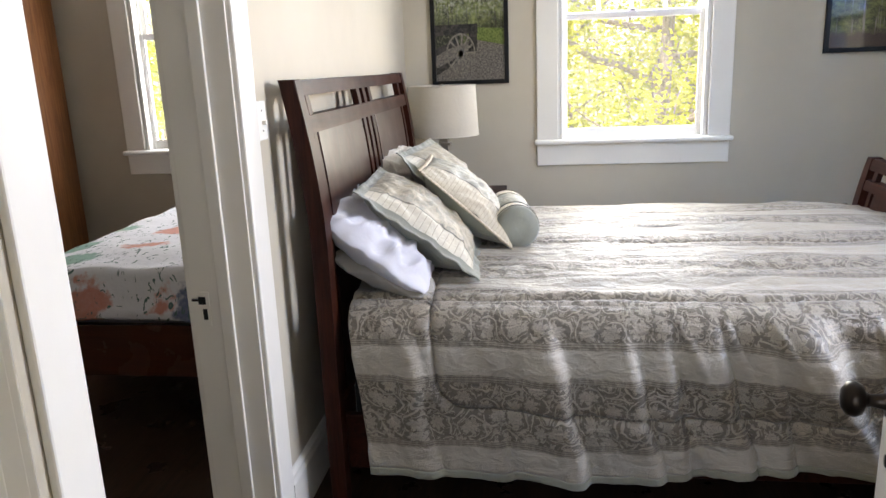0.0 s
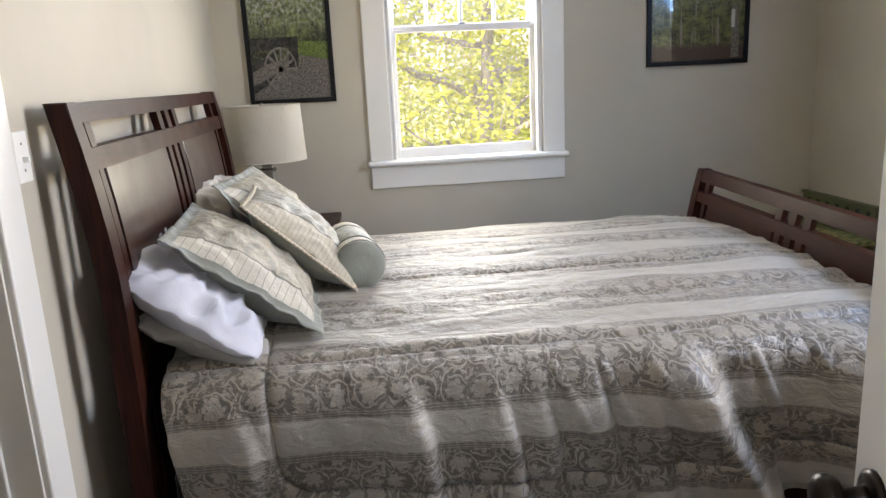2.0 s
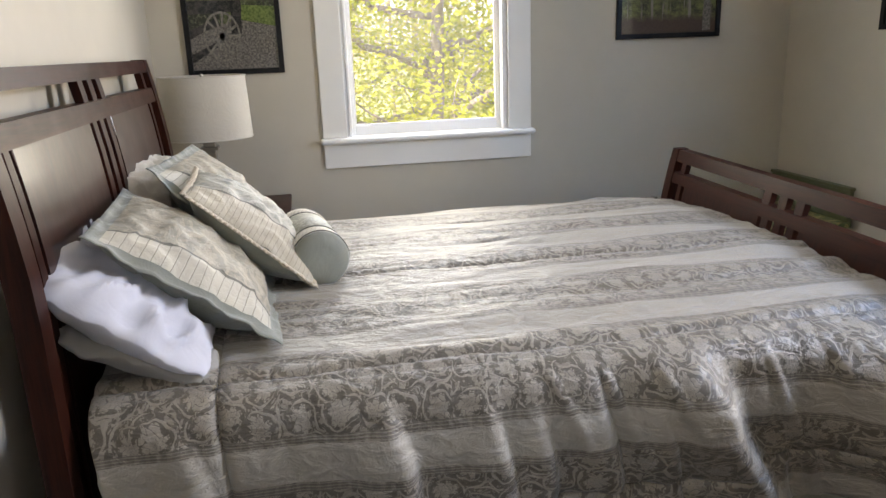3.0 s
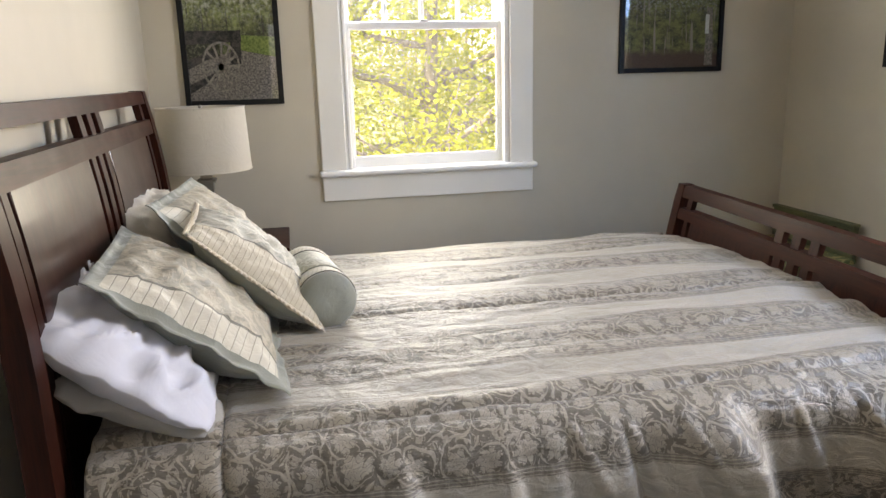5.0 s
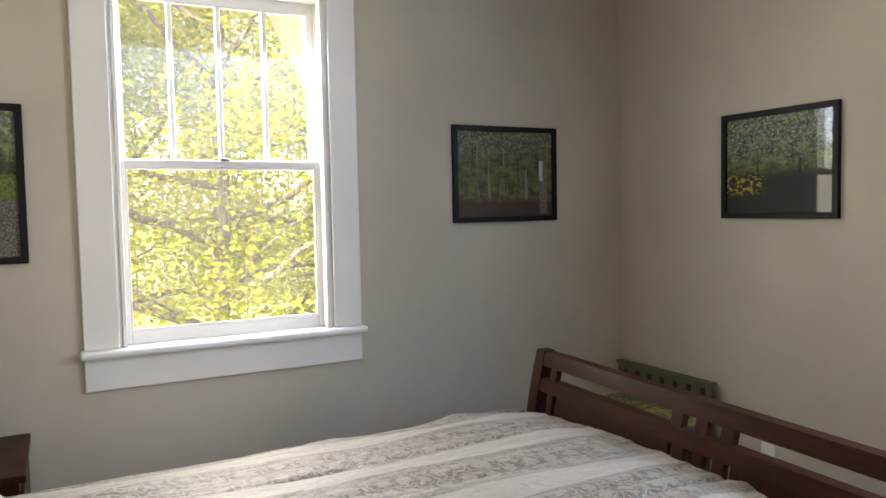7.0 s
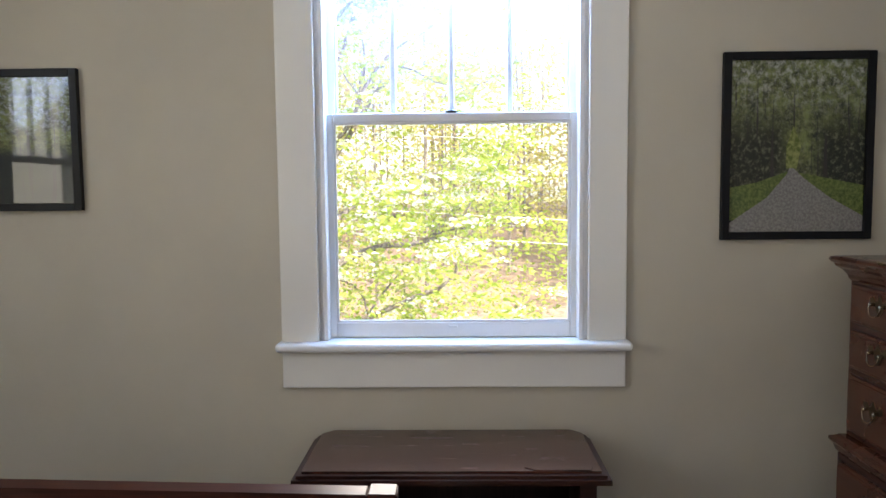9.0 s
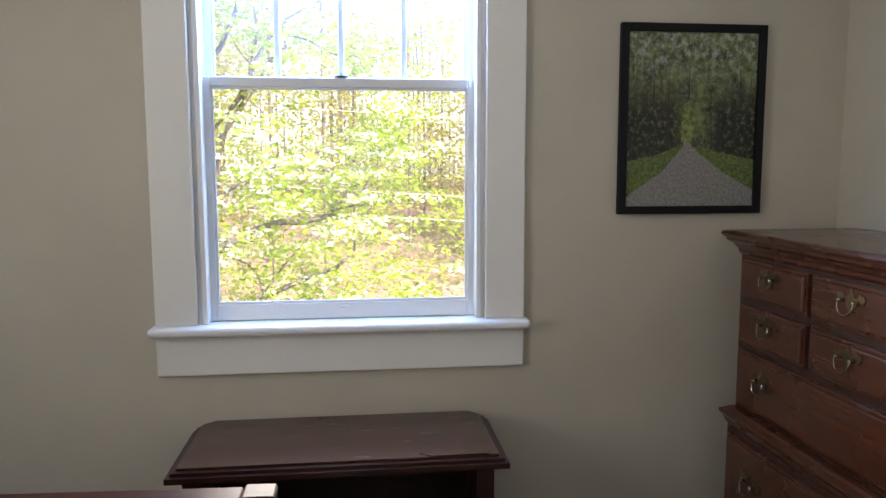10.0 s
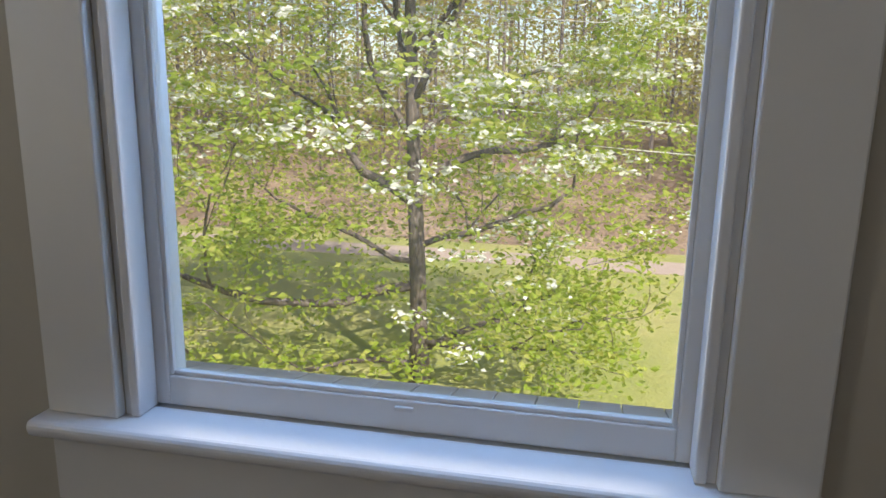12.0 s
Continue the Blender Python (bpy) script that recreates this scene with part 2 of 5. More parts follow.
def leaf_mat(name, tones, through=0.45):
    m = bpy.data.materials.new(name)
    m.use_nodes = True
    t = m.node_tree
    t.nodes.clear()
    n = Net(t)
    out = n.node("OutputMaterial")
    rnd = n.node("NewGeometry").outputs["Random Per Island"]
    ramp = n.node("ValToRGB")
    e = ramp.color_ramp.elements
    e[0].color, e[1].color = (*tones[0], 1), (*tones[-1], 1)
    for i, tone in enumerate(tones[1:-1]):
        x = e.new((i + 1) / (len(tones) - 1))
        x.color = (*tone, 1)
    n.put(ramp.inputs[0], rnd)
    dif, tra = n.node("BsdfDiffuse"), n.node("BsdfTranslucent")
    t.links.new(ramp.outputs[0], dif.inputs[0])
    t.links.new(ramp.outputs[0], tra.inputs[0])
    mixer = n.node("MixShader")
    mixer.inputs[0].default_value = through
    t.links.new(dif.outputs[0], mixer.inputs[1])
    t.links.new(tra.outputs[0], mixer.inputs[2])
    t.links.new(mixer.outputs[0], out.inputs[0])
    return m


def bark_mat(name, dark, light):
    m, t, b = mat(name, light, 0.95, spec=0.1)
    n = Net(t)
    v = n.scaled(n.coord(), (22, 22, 4))
    g = n.noise(v, 1.5, 6, 0.65, 0.6)
    n.put(b.inputs["Base Color"], n.mix(n.step(g, 0.3, 0.7), dark, light))
    n.bump(b, g, 0.8, 0.03)
    return m


def grass_mat():
    m, t, b = mat("lawn_grass", (0.1, 0.16, 0.04), 0.95, spec=0.1)
    n = Net(t)
    c = n.coord()
    big, fine = n.noise(c, 0.35, 5), n.noise(c, 14, 5)
    col = n.mix(n.step(big, 0.35, 0.65), (0.36, 0.38, 0.11), (0.52, 0.47, 0.19))
    n.put(b.inputs["Base Color"], n.mix(n.math("MULTIPLY", fine, 0.6), col, (0.13, 0.17, 0.05)))
    n.bump(b, fine, 0.8, 0.05)
    return m


WALL = painted("wall_paint", (0.51, 0.465, 0.375), 0.75)
# slightly darker, less yellow wall tone for two walls of the side room
WALL_DARKER = painted("wall_paint_darker", (0.46, 0.42, 0.36), 0.75)
WHITE = painted("ceiling_paint", (0.78, 0.77, 0.74), 0.85)
TRIM = painted("trim_gloss_paint", (0.76, 0.74, 0.69), 0.38, grain=60, amount=0.03, bump=0.05, spec=0.5)
SASH = painted("sash_paint", (0.78, 0.77, 0.75), 0.42, grain=50, amount=0.04, bump=0.08, spec=0.5)
DOORP = painted("door_paint", (0.77, 0.76, 0.73), 0.35, grain=40, amount=0.02, bump=0.05, spec=0.5)
FLOORW = timber("dark_floor_wood", (0.016, 0.009, 0.006), (0.05, 0.028, 0.016), 0.3, axis=1)
CHERRY = timber("cherry_stain", (0.012, 0.0036, 0.0024), (0.042, 0.0112, 0.006), 0.36, axis=1, coat=0.0, spec=0.1)
CHERRYV = timber("cherry_stain_upright", (0.012, 0.0036, 0.0024), (0.042, 0.0112, 0.006), 0.36, axis=2, coat=0.0, spec=0.12)
MAHOG = timber("mahogany_stain", (0.05, 0.0125, 0.0048), (0.082, 0.02, 0.0075), 0.26, axis=0, scale=0.5, coat=0.5)
MAHOGV = timber("mahogany_upright", (0.03, 0.008, 0.0038), (0.052, 0.013, 0.006), 0.28, axis=2, scale=0.5, coat=0.4)
PANEL = timber("polished_cherry_panel", (0.010, 0.003, 0.002), (0.038, 0.0095, 0.005), 0.32, axis=2, coat=0.4, spec=0.3)
WALNUT = timber("worn_walnut", (0.010, 0.0034, 0.0024), (0.042, 0.0145, 0.009), 0.34, axis=1, coat=0.3)
DARKW = timber("dark_wood", (0.012, 0.006, 0.005), (0.035, 0.016, 0.012), 0.4, axis=2)
OAK = timber("golden_brown_wood", (0.10, 0.035, 0.012), (0.24, 0.10, 0.035), 0.4, axis=2)
BLACKF = painted("black_frame_lacquer", (0.006, 0.006, 0.007), 0.45, grain=90, amount=0.1, bump=0.04, spec=0.2)
IRON = mat("dark_bronze", (0.03, 0.024, 0.02), 0.28, 0.9)[0]
BRASS = mat("tarnished_brass", (0.17, 0.125, 0.075), 0.34, 1.0)[0]
BRASSL = mat("rubbed_brass", (0.32, 0.26, 0.17), 0.26, 1.0)[0]
STEEL = mat("brushed_nickel", (0.34, 0.31, 0.27), 0.35, 1.0)[0]
PLATE = painted("switch_plastic", (0.84, 0.82, 0.76), 0.3, grain=30, amount=0.01, bump=0.02)
BLACK = cloth("black_ticking", (0.012, 0.012, 0.013), 0.9)
SATIN = comforter_cloth()
HEMC = cloth("sage_hem", (0.25, 0.25, 0.2), 0.6)
WHITEC = cloth("white_cotton", (0.60, 0.60, 0.66), 0.8, crease=0.12)
GREYC = cloth("grey_cotton", (0.33, 0.315, 0.29), 0.8, crease=0.15)
CREAMC = cloth("cream_cotton", (0.60, 0.55, 0.47), 0.8)
SAGE = cloth("sage_satin", (0.225, 0.232, 0.198), 0.5)
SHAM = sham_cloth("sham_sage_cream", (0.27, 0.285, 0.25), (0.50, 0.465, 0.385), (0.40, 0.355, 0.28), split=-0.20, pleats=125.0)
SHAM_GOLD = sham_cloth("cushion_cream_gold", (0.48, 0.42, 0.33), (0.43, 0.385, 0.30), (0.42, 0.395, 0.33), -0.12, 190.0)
CORD = cloth("twisted_cord", (0.55, 0.48, 0.37), 0.7)
PRINTED = flower_cloth()
GLASS = glass_pane("window_glass", 0.035)
HAZY_GLASS = glass_pane("hazy_window_glass", 0.019)
GRASS = grass_mat()
BARK = bark_mat("grey_bark", (0.10, 0.082, 0.068), (0.27, 0.225, 0.19))
BARK_FAR = bark_mat("brown_bark", (0.13, 0.105, 0.085), (0.3, 0.25, 0.21))
LEAF_LIME = leaf_mat("lime_leaves", [(0.24, 0.28, 0.015), (0.4, 0.42, 0.03), (0.54, 0.5, 0.05)], 0.55)
LEAF_SPRING = leaf_mat("spring_leaves", [(0.3, 0.42, 0.05), (0.45, 0.55, 0.1), (0.58, 0.58, 0.16)], 0.6)
LEAF_FAR = leaf_mat("far_leaves", [(0.38, 0.38, 0.07), (0.52, 0.5, 0.12), (0.56, 0.48, 0.2), (0.42, 0.32, 0.2)], 0.6)
BLOSSOM = leaf_mat("dogwood_blossom", [(0.7, 0.72, 0.6), (0.85, 0.85, 0.8)], 0.3)


# ---- mesh helpers ----
def finish(name, bm, material, smooth=False):
    bmesh.ops.recalc_face_normals(bm, faces=bm.faces)
    me = bpy.data.meshes.new(name)
    bm.to_mesh(me)
    bm.free()
    me.materials.append(material)
    if smooth:
        me.shade_smooth()
    return new(name, me)


def thing(name, at, label, category, group="", kind=""):
    """The empty at a thing's base that its parts hang from."""
    e = new(name)
    e.empty_display_size = 0.05
    e.location = at
    return tagged(e, label, category, group, kind)


def part(name, bm, material, parent, label="", smooth=False):
    """One mesh, given in world places, under a thing or under a part."""
    ob = finish(name, bm, material, smooth)
    ob.parent = parent
    m = parent.matrix_basis.copy()
    p = parent.parent
    while p is not None:
        m = p.matrix_basis @ parent.matrix_parent_inverse @ m
        p = p.parent
    ob.matrix_parent_inverse = m.inverted()
    return tagged(ob, label)


def whole(name, bm, material, label, category, group="", kind="", smooth=False):
    return tagged(finish(name, bm, material, smooth), label, category, group, kind)


def box(bm, x0, x1, y0, y1, z0, z1, bev=0.0, seg=2):
    made = bmesh.ops.create_cube(bm, size=1)["verts"]
    for v in made:
        v.co = ((x0 + x1) / 2 + v.co.x * (x1 - x0), (y0 + y1) / 2 + v.co.y * (y1 - y0), (z0 + z1) / 2 + v.co.z * (z1 - z0))
    if bev:
        edges = list({e for v in made for e in v.link_edges})
        bmesh.ops.bevel(bm, geom=edges, offset=bev, segments=seg, affect="EDGES", profile=0.5)
    return bm


def B(x0, x1, y0, y1, z0, z1, bev=0.0, seg=2):
    return box(bmesh.new(), min(x0, x1), max(x0, x1), min(y0, y1), max(y0, y1), z0, z1, bev, seg)


def lathe(bm, at, profile, steps=24, axis="Z"):
    """A turned solid from (radius, height) pairs."""
    rings = []
    for r, h in profile:
        ring = []
        for i in range(steps):
            a = 2 * math.pi * i / steps
            p = Vector((r * math.cos(a), r * math.sin(a), h))
            if axis == "X":
                p = Vector((p.z, p.x, p.y))
            elif axis == "Y":
                p = Vector((p.x, p.z, p.y))
            ring.append(bm.verts.new(Vector(at) + p))
        rings.append(ring)
    for a, b in zip(rings, rings[1:]):
        for i in range(steps):
            bm.faces.new((a[i], a[(i + 1) % steps], b[(i + 1) % steps], b[i]))
    bm.faces.new(rings[0])
    bm.faces.new(rings[-1])
    return bm


def tube(bm, points, radii, steps=8):
    """A tapered round bar through points."""
    points = [Vector(p) for p in points]
    rings = []
    for i, p in enumerate(points):
        d = (points[min(i + 1, len(points) - 1)] - points[max(i - 1, 0)]).normalized()
        side = d.cross(Vector((0.31, 0.17, 0.93))).normalized()
        up = side.cross(d)
        r = radii[i] if isinstance(radii, (list, tuple)) else radii
        rings.append([bm.verts.new(p + r * (math.cos(2 * math.pi * k / steps) * side + math.sin(2 * math.pi * k / steps) * up)) for k in range(steps)])
    for a, b in zip(rings, rings[1:]):
        for k in range(steps):
            bm.faces.new((a[k], a[(k + 1) % steps], b[(k + 1) % steps], b[k]))
    bm.faces.new(rings[0])
    bm.faces.new(rings[-1])
    return bm


def prism(bm, outline, thick_axis, lo, hi):
    """A closed outline of (a, b) pairs pushed along an axis: for axis y the pairs are x, z; for x: y, z; for z: x, y."""
    def place(a, b, c):
        return {"y": (a, c, b), "x": (c, a, b), "z": (a, b, c)}[thick_axis]
    r0 = [bm.verts.new(place(a, b, lo)) for a, b in outline]
    r1 = [bm.verts.new(place(a, b, hi)) for a, b in outline]
    n = len(outline)
    for i in range(n):
        bm.faces.new((r0[i], r0[(i + 1) % n], r1[(i + 1) % n], r1[i]))
    bm.faces.new(r0)
    bm.faces.new(r1)
    return bm


def wall(name, along, face, back, a0, a1, z0, z1, holes, material, label):
    """A wall with thickness along x or y, with openings through it."""
    cuts_a = sorted({a0, a1, *[h[0] for h in holes], *[h[1] for h in holes]})
    cuts_z = sorted({z0, z1, *[h[2] for h in holes], *[h[3] for h in holes]})

    def solid(i, j):
        if not (0 <= i < len(cuts_a) - 1 and 0 <= j < len(cuts_z) - 1):
            return False
        a, z = (cuts_a[i] + cuts_a[i + 1]) / 2, (cuts_z[j] + cuts_z[j + 1]) / 2
        return not any(h[0] < a < h[1] and h[2] < z < h[3] for h in holes)
    bm = bmesh.new()
    seen = {}

    def v(a, d, z):
        key = (round(a, 4), d, round(z, 4))
        if key not in seen:
            seen[key] = bm.verts.new((a, d, z) if along == "x" else (d, a, z))
        return seen[key]
    for i in range(len(cuts_a) - 1):
        for j in range(len(cuts_z) - 1):
            if not solid(i, j):
                continue
            a, b, c, d = cuts_a[i], cuts_a[i + 1], cuts_z[j], cuts_z[j + 1]
            for side in (face, back):
                bm.faces.new((v(a, side, c), v(b, side, c), v(b, side, d), v(a, side, d)))
            for off, (p, q) in (((-1, 0), ((a, c), (a, d))), ((1, 0), ((b, c), (b, d))), ((0, -1), ((a, c), (b, c))), ((0, 1), ((a, d), (b, d)))):
                if not solid(i + off[0], j + off[1]):
                    bm.faces.new((v(p[0], face, p[1]), v(q[0], face, q[1]), v(q[0], back, q[1]), v(p[0], back, p[1])))
    return whole(name, bm, material, label, "wall", kind="structure")


# ---- the shell ----
W1, W2, W0 = 1.26, 2.083, -1.46          # window middles: north, east, side room
HALF1, HALF2 = 0.443, 0.455
DOOR_N, DOOR_S = 1.95, 1.14              # doorway to the side room, in the west wall
IN_L, IN_R = 0.374, 1.100                 # the entry, in the south wall
LINTEL = 2.06
XW = -3.2                                 # far west face of the side room
HX0, HX1, HY0 = -1.05, 2.1, -1.5          # the hall

whole("floor", B(XW - 0.2, EX + 0.2, HY0 - 0.2, NY + 0.2, -0.12, 0.0), FLOORW, "dark stained wooden floor of bedrooms and hall", "floor", kind="structure")
whole("ceiling", B(XW - 0.2, EX + 0.2, HY0 - 0.2, NY + 0.2, CEIL, CEIL + 0.12), WHITE, "plain white painted ceiling", "ceiling", kind="structure")
wall("wall_north", "x", NY, NY + THICK, XW - 0.2, EX + 0.2, 0, CEIL,
     [(W1 - HALF1, W1 + HALF1, SILL - 0.03, HEAD), (W0 - HALF1, W0 + HALF1, SILL - 0.03, HEAD)], WALL, "greige painted plaster wall with sash windows")
wall("wall_east", "y", EX, EX + THICK, HY0 - 0.2, NY, 0, CEIL, [(W2 - HALF2, W2 + HALF2, SILL - 0.03, HEAD)], WALL, "greige painted plaster wall with one sash window")
wall("wall_west", "y", WX, WX - 0.19, SY - 0.12, NY, 0, CEIL, [(DOOR_S - 0.02, DOOR_N + 0.02, 0, LINTEL)], WALL, "greige painted partition with a doorway")
wall("wall_south", "x", SY, SY - 0.12, WX, EX, 0, CEIL, [(IN_L - 0.02, IN_R + 0.02, 0, LINTEL)], WALL, "greige painted partition with the entry doorway")
wall("wall_side_room_west", "y", XW, XW - 0.2, SY - 0.12, NY, 0, CEIL, [], WALL_DARKER, "greige painted wall of the side bedroom")
wall("wall_side_room_south", "x", SY, SY - 0.12, XW, WX - 0.19, 0, CEIL, [], WALL_DARKER, "greige painted wall of the side bedroom")
# the hall's unseen openings, west and south, are added to let light in
wall("wall_hall_west", "y", HX0, HX0 - 0.15, HY0, SY - 0.12, 0, CEIL, [(-1.38, -0.5, 0.95, 2.5)], WALL, "greige painted wall of the hall with an unseen opening added for light")
wall("wall_hall_east", "y", HX1, HX1 + 0.12, HY0, SY - 0.12, 0, CEIL, [], WALL, "greige painted wall of the hall")
wall("wall_hall_south", "x", HY0, HY0 - 0.15, HX0 - 0.15, EX, 0, CEIL, [(0.0, 1.1, 0.75, 2.5)], WALL, "greige painted wall of the hall with an unseen opening added for light")


def skirting(name, x0, x1, y0, y1, out):
    """A tall baseboard with a moulded cap; out: the axis and side that it faces."""
    bm = bmesh.new()
    prof = [(0, 0), (0.018, 0), (0.018, 0.15), (0.013, 0.165), (0.013, 0.178), (0.006, 0.192), (0, 0.195)]
    if out in ("+x", "-x"):
        s = 1 if out == "+x" else -1
        prism(bm, [(x0 + s * d, z) for d, z in prof], "y", y0, y1)
    else:
        s = 1 if out == "+y" else -1
        prism(bm, [(y0 + s * d, z) for d, z in prof], "x", x0, x1)
    return whole(name, bm, TRIM, "tall white painted baseboard with a moulded top", "baseboard", kind="structure")


skirting("baseboard", WX, 0, DOOR_N + 0.125, NY, "+x")
skirting("baseboard", WX, 0, SY, DOOR_S - 0.125, "+x")
skirting("baseboard", WX, EX, NY, 0, "-y")
skirting("baseboard", EX, 0, SY, NY, "-x")
skirting("baseboard", IN_R + 0.12, EX, SY, 0, "+y")
skirting("baseboard", XW, WX - 0.19, NY, 0, "-y")


# ---- doorways ----
def casing_bar(bm, plane, face, out, a0, a1, z0, z1):
    """A flat board of trim with eased edges on a wall face."""
    d0, d1 = sorted((face, face + out * 0.02))
    if plane == "x":
        box(bm, d0, d1, a0, a1, z0, z1, 0.005)
    else:
        box(bm, a0, a1, d0, d1, z0, z1, 0.005)


def doorway(name, plane, face, back, a0, a1, strike_side, label):
    """Jamb lining with stops, and casings on both faces. plane: the axis that the wall's faces stand on."""
    e = thing(name, ((face + back) / 2, a0, 0) if plane == "x" else (a0, (face + back) / 2, 0), label, "door frame", kind="structure")
    lo, hi = sorted((face, back))
    def slab(x0, x1, y0, y1, z0, z1, bev):
        return B(x0, x1, y0, y1, z0, z1, bev) if plane == "x" else B(y0, y1, x0, x1, z0, z1, bev)
    part("jamb", slab(lo - 0.003, hi + 0.003, a0 - 0.02, a0, 0, LINTEL, 0.002), TRIM, e)
    part("jamb", slab(lo - 0.003, hi + 0.003, a1, a1 + 0.02, 0, LINTEL, 0.002), TRIM, e)
    part("head_jamb", slab(lo - 0.003, hi + 0.003, a0, a1, LINTEL - 0.02, LINTEL - 0.001, 0.002), TRIM, e)
    mid = lo + (hi - lo) * strike_side
    part("door_stop", slab(mid - 0.02, mid + 0.02, a0, a0 + 0.012, 0, LINTEL - 0.02, 0.003), TRIM, e)
    part("door_stop", slab(mid - 0.02, mid + 0.02, a1 - 0.012, a1, 0, LINTEL - 0.02, 0.003), TRIM, e)
    for f in (face, back):
        out = 1 if (f == max(face, back)) else -1
        for c0, c1, z0, z1 in ((a0 - 0.12, a0 - 0.006, 0, LINTEL + 0.005), (a1 + 0.006, a1 + 0.12, 0, LINTEL + 0.005), (a0 - 0.135, a1 + 0.135, LINTEL + 0.006, LINTEL + 0.14)):
            bm = bmesh.new()
            casing_bar(bm, plane, f, out, c0, c1, z0, z1)
            part("casing", bm, TRIM, e)
    return e


side_door = doorway("door_2", "x", WX, WX - 0.19, DOOR_S, DOOR_N, 0.55, "white painted doorway frame into the side bedroom, with a strike plate")
plate = part("strike_plate", B(WX - 0.165, WX - 0.138, DOOR_N - 0.003, DOOR_N + 0.001, 0.755, 0.86, 0.001), TRIM, side_door, "painted-over strike plate")
part("latch_hole", B(WX - 0.170, WX - 0.148, DOOR_N - 0.005, DOOR_N, 0.822, 0.845), BLACK, plate, "dark latch slot")
part("bolt_hole", B(WX - 0.159, WX - 0.146, DOOR_N - 0.005, DOOR_N, 0.775, 0.808), BLACK, plate, "dark bolt slot")
part("strike_lip", B(WX - 0.190, WX - 0.168, DOOR_N - 0.006, DOOR_N, 0.832, 0.838), IRON, plate, "bent metal lip")
entry = doorway("door_frame_1", "y", SY, SY - 0.12, IN_L, IN_R, 0.6, "white painted entry door frame")


def bedroom_door():
    """The entry's panelled leaf, hinged at its south end and standing open."""
    hinge = Vector((IN_R + 0.002, SY + 0.024, 0))
    turn = pose(*hinge, 0, 0, 78.5)                # local x runs along the leaf
    w, h, t = 0.765, 2.03, 0.036
    e = new("door_1")
    e.matrix_basis = turn
    tagged(e, "white panelled bedroom door standing open, dark round knobs", "door", kind="structure")

    def leaf(name, bm, material, parent, label="", smooth=False):
        bmesh.ops.transform(bm, matrix=turn, verts=bm.verts)
        return part(name, bm, material, parent, label, smooth)
    bm = bmesh.new()
    for a, b in ((0, 0.115), (w - 0.115, w)):
        box(bm, a, b, -t, 0, 0.012, h, 0.003)
    for a, b in ((0.012, 0.22), (0.80, 0.93), (h - 0.12, h)):
        box(bm, 0.115, w - 0.115, -t, 0, a, b, 0.003)
    box(bm, w / 2 - 0.05, w / 2 + 0.05, -t, 0, 0.93, h - 0.12, 0.003)
    leaf("stiles_and_rails", bm, DOORP, e)
    for a, b, c, d in ((0.115, w - 0.115, 0.22, 0.80), (0.115, w / 2 - 0.05, 0.93, h - 0.12), (w / 2 + 0.05, w - 0.115, 0.93, h - 0.12)):
        leaf("panel", B(a, b, -t + 0.012, -0.012, c, d), DOORP, e)
        for q in (-t + 0.009, -0.009):
            leaf("moulding", B(a, b, q - 0.003, q + 0.003, c, c + 0.014, 0.002), DOORP, e)
    kz, kx = 0.945, w - 0.055
    for s in (1, -1):
        base = 0.0 if s > 0 else -t
        bm = lathe(bmesh.new(), (kx, base, kz), [(0.0, 0.0), (0.033, 0.0), (0.033, s * 0.005), (0.026, s * 0.010), (0.0, s * 0.011)], 20, "Y")
        knob = leaf("knob_rose", bm, IRON, e, "dark bronze rose", True)
        bm = lathe(bmesh.new(), (kx, base, kz), [(0.0, s * 0.008), (0.015, s * 0.010), (0.012, s * 0.018), (0.010, s * 0.034), (0.013, s * 0.040), (0.024, s * 0.045), (0.0285, s * 0.055), (0.026, s * 0.066), (0.015, s * 0.074), (0.0, s * 0.075)], 20, "Y")
        leaf("knob", bm, IRON, e, "round dark bronze knob", True)
        leaf("escutcheon", lathe(bmesh.new(), (kx, base, kz - 0.10), [(0.0, 0), (0.012, 0), (0.01, s * 0.004), (0, s * 0.004)], 12, "Y"), IRON, e, "dark keyhole plate", True)
    return e


bedroom_door()


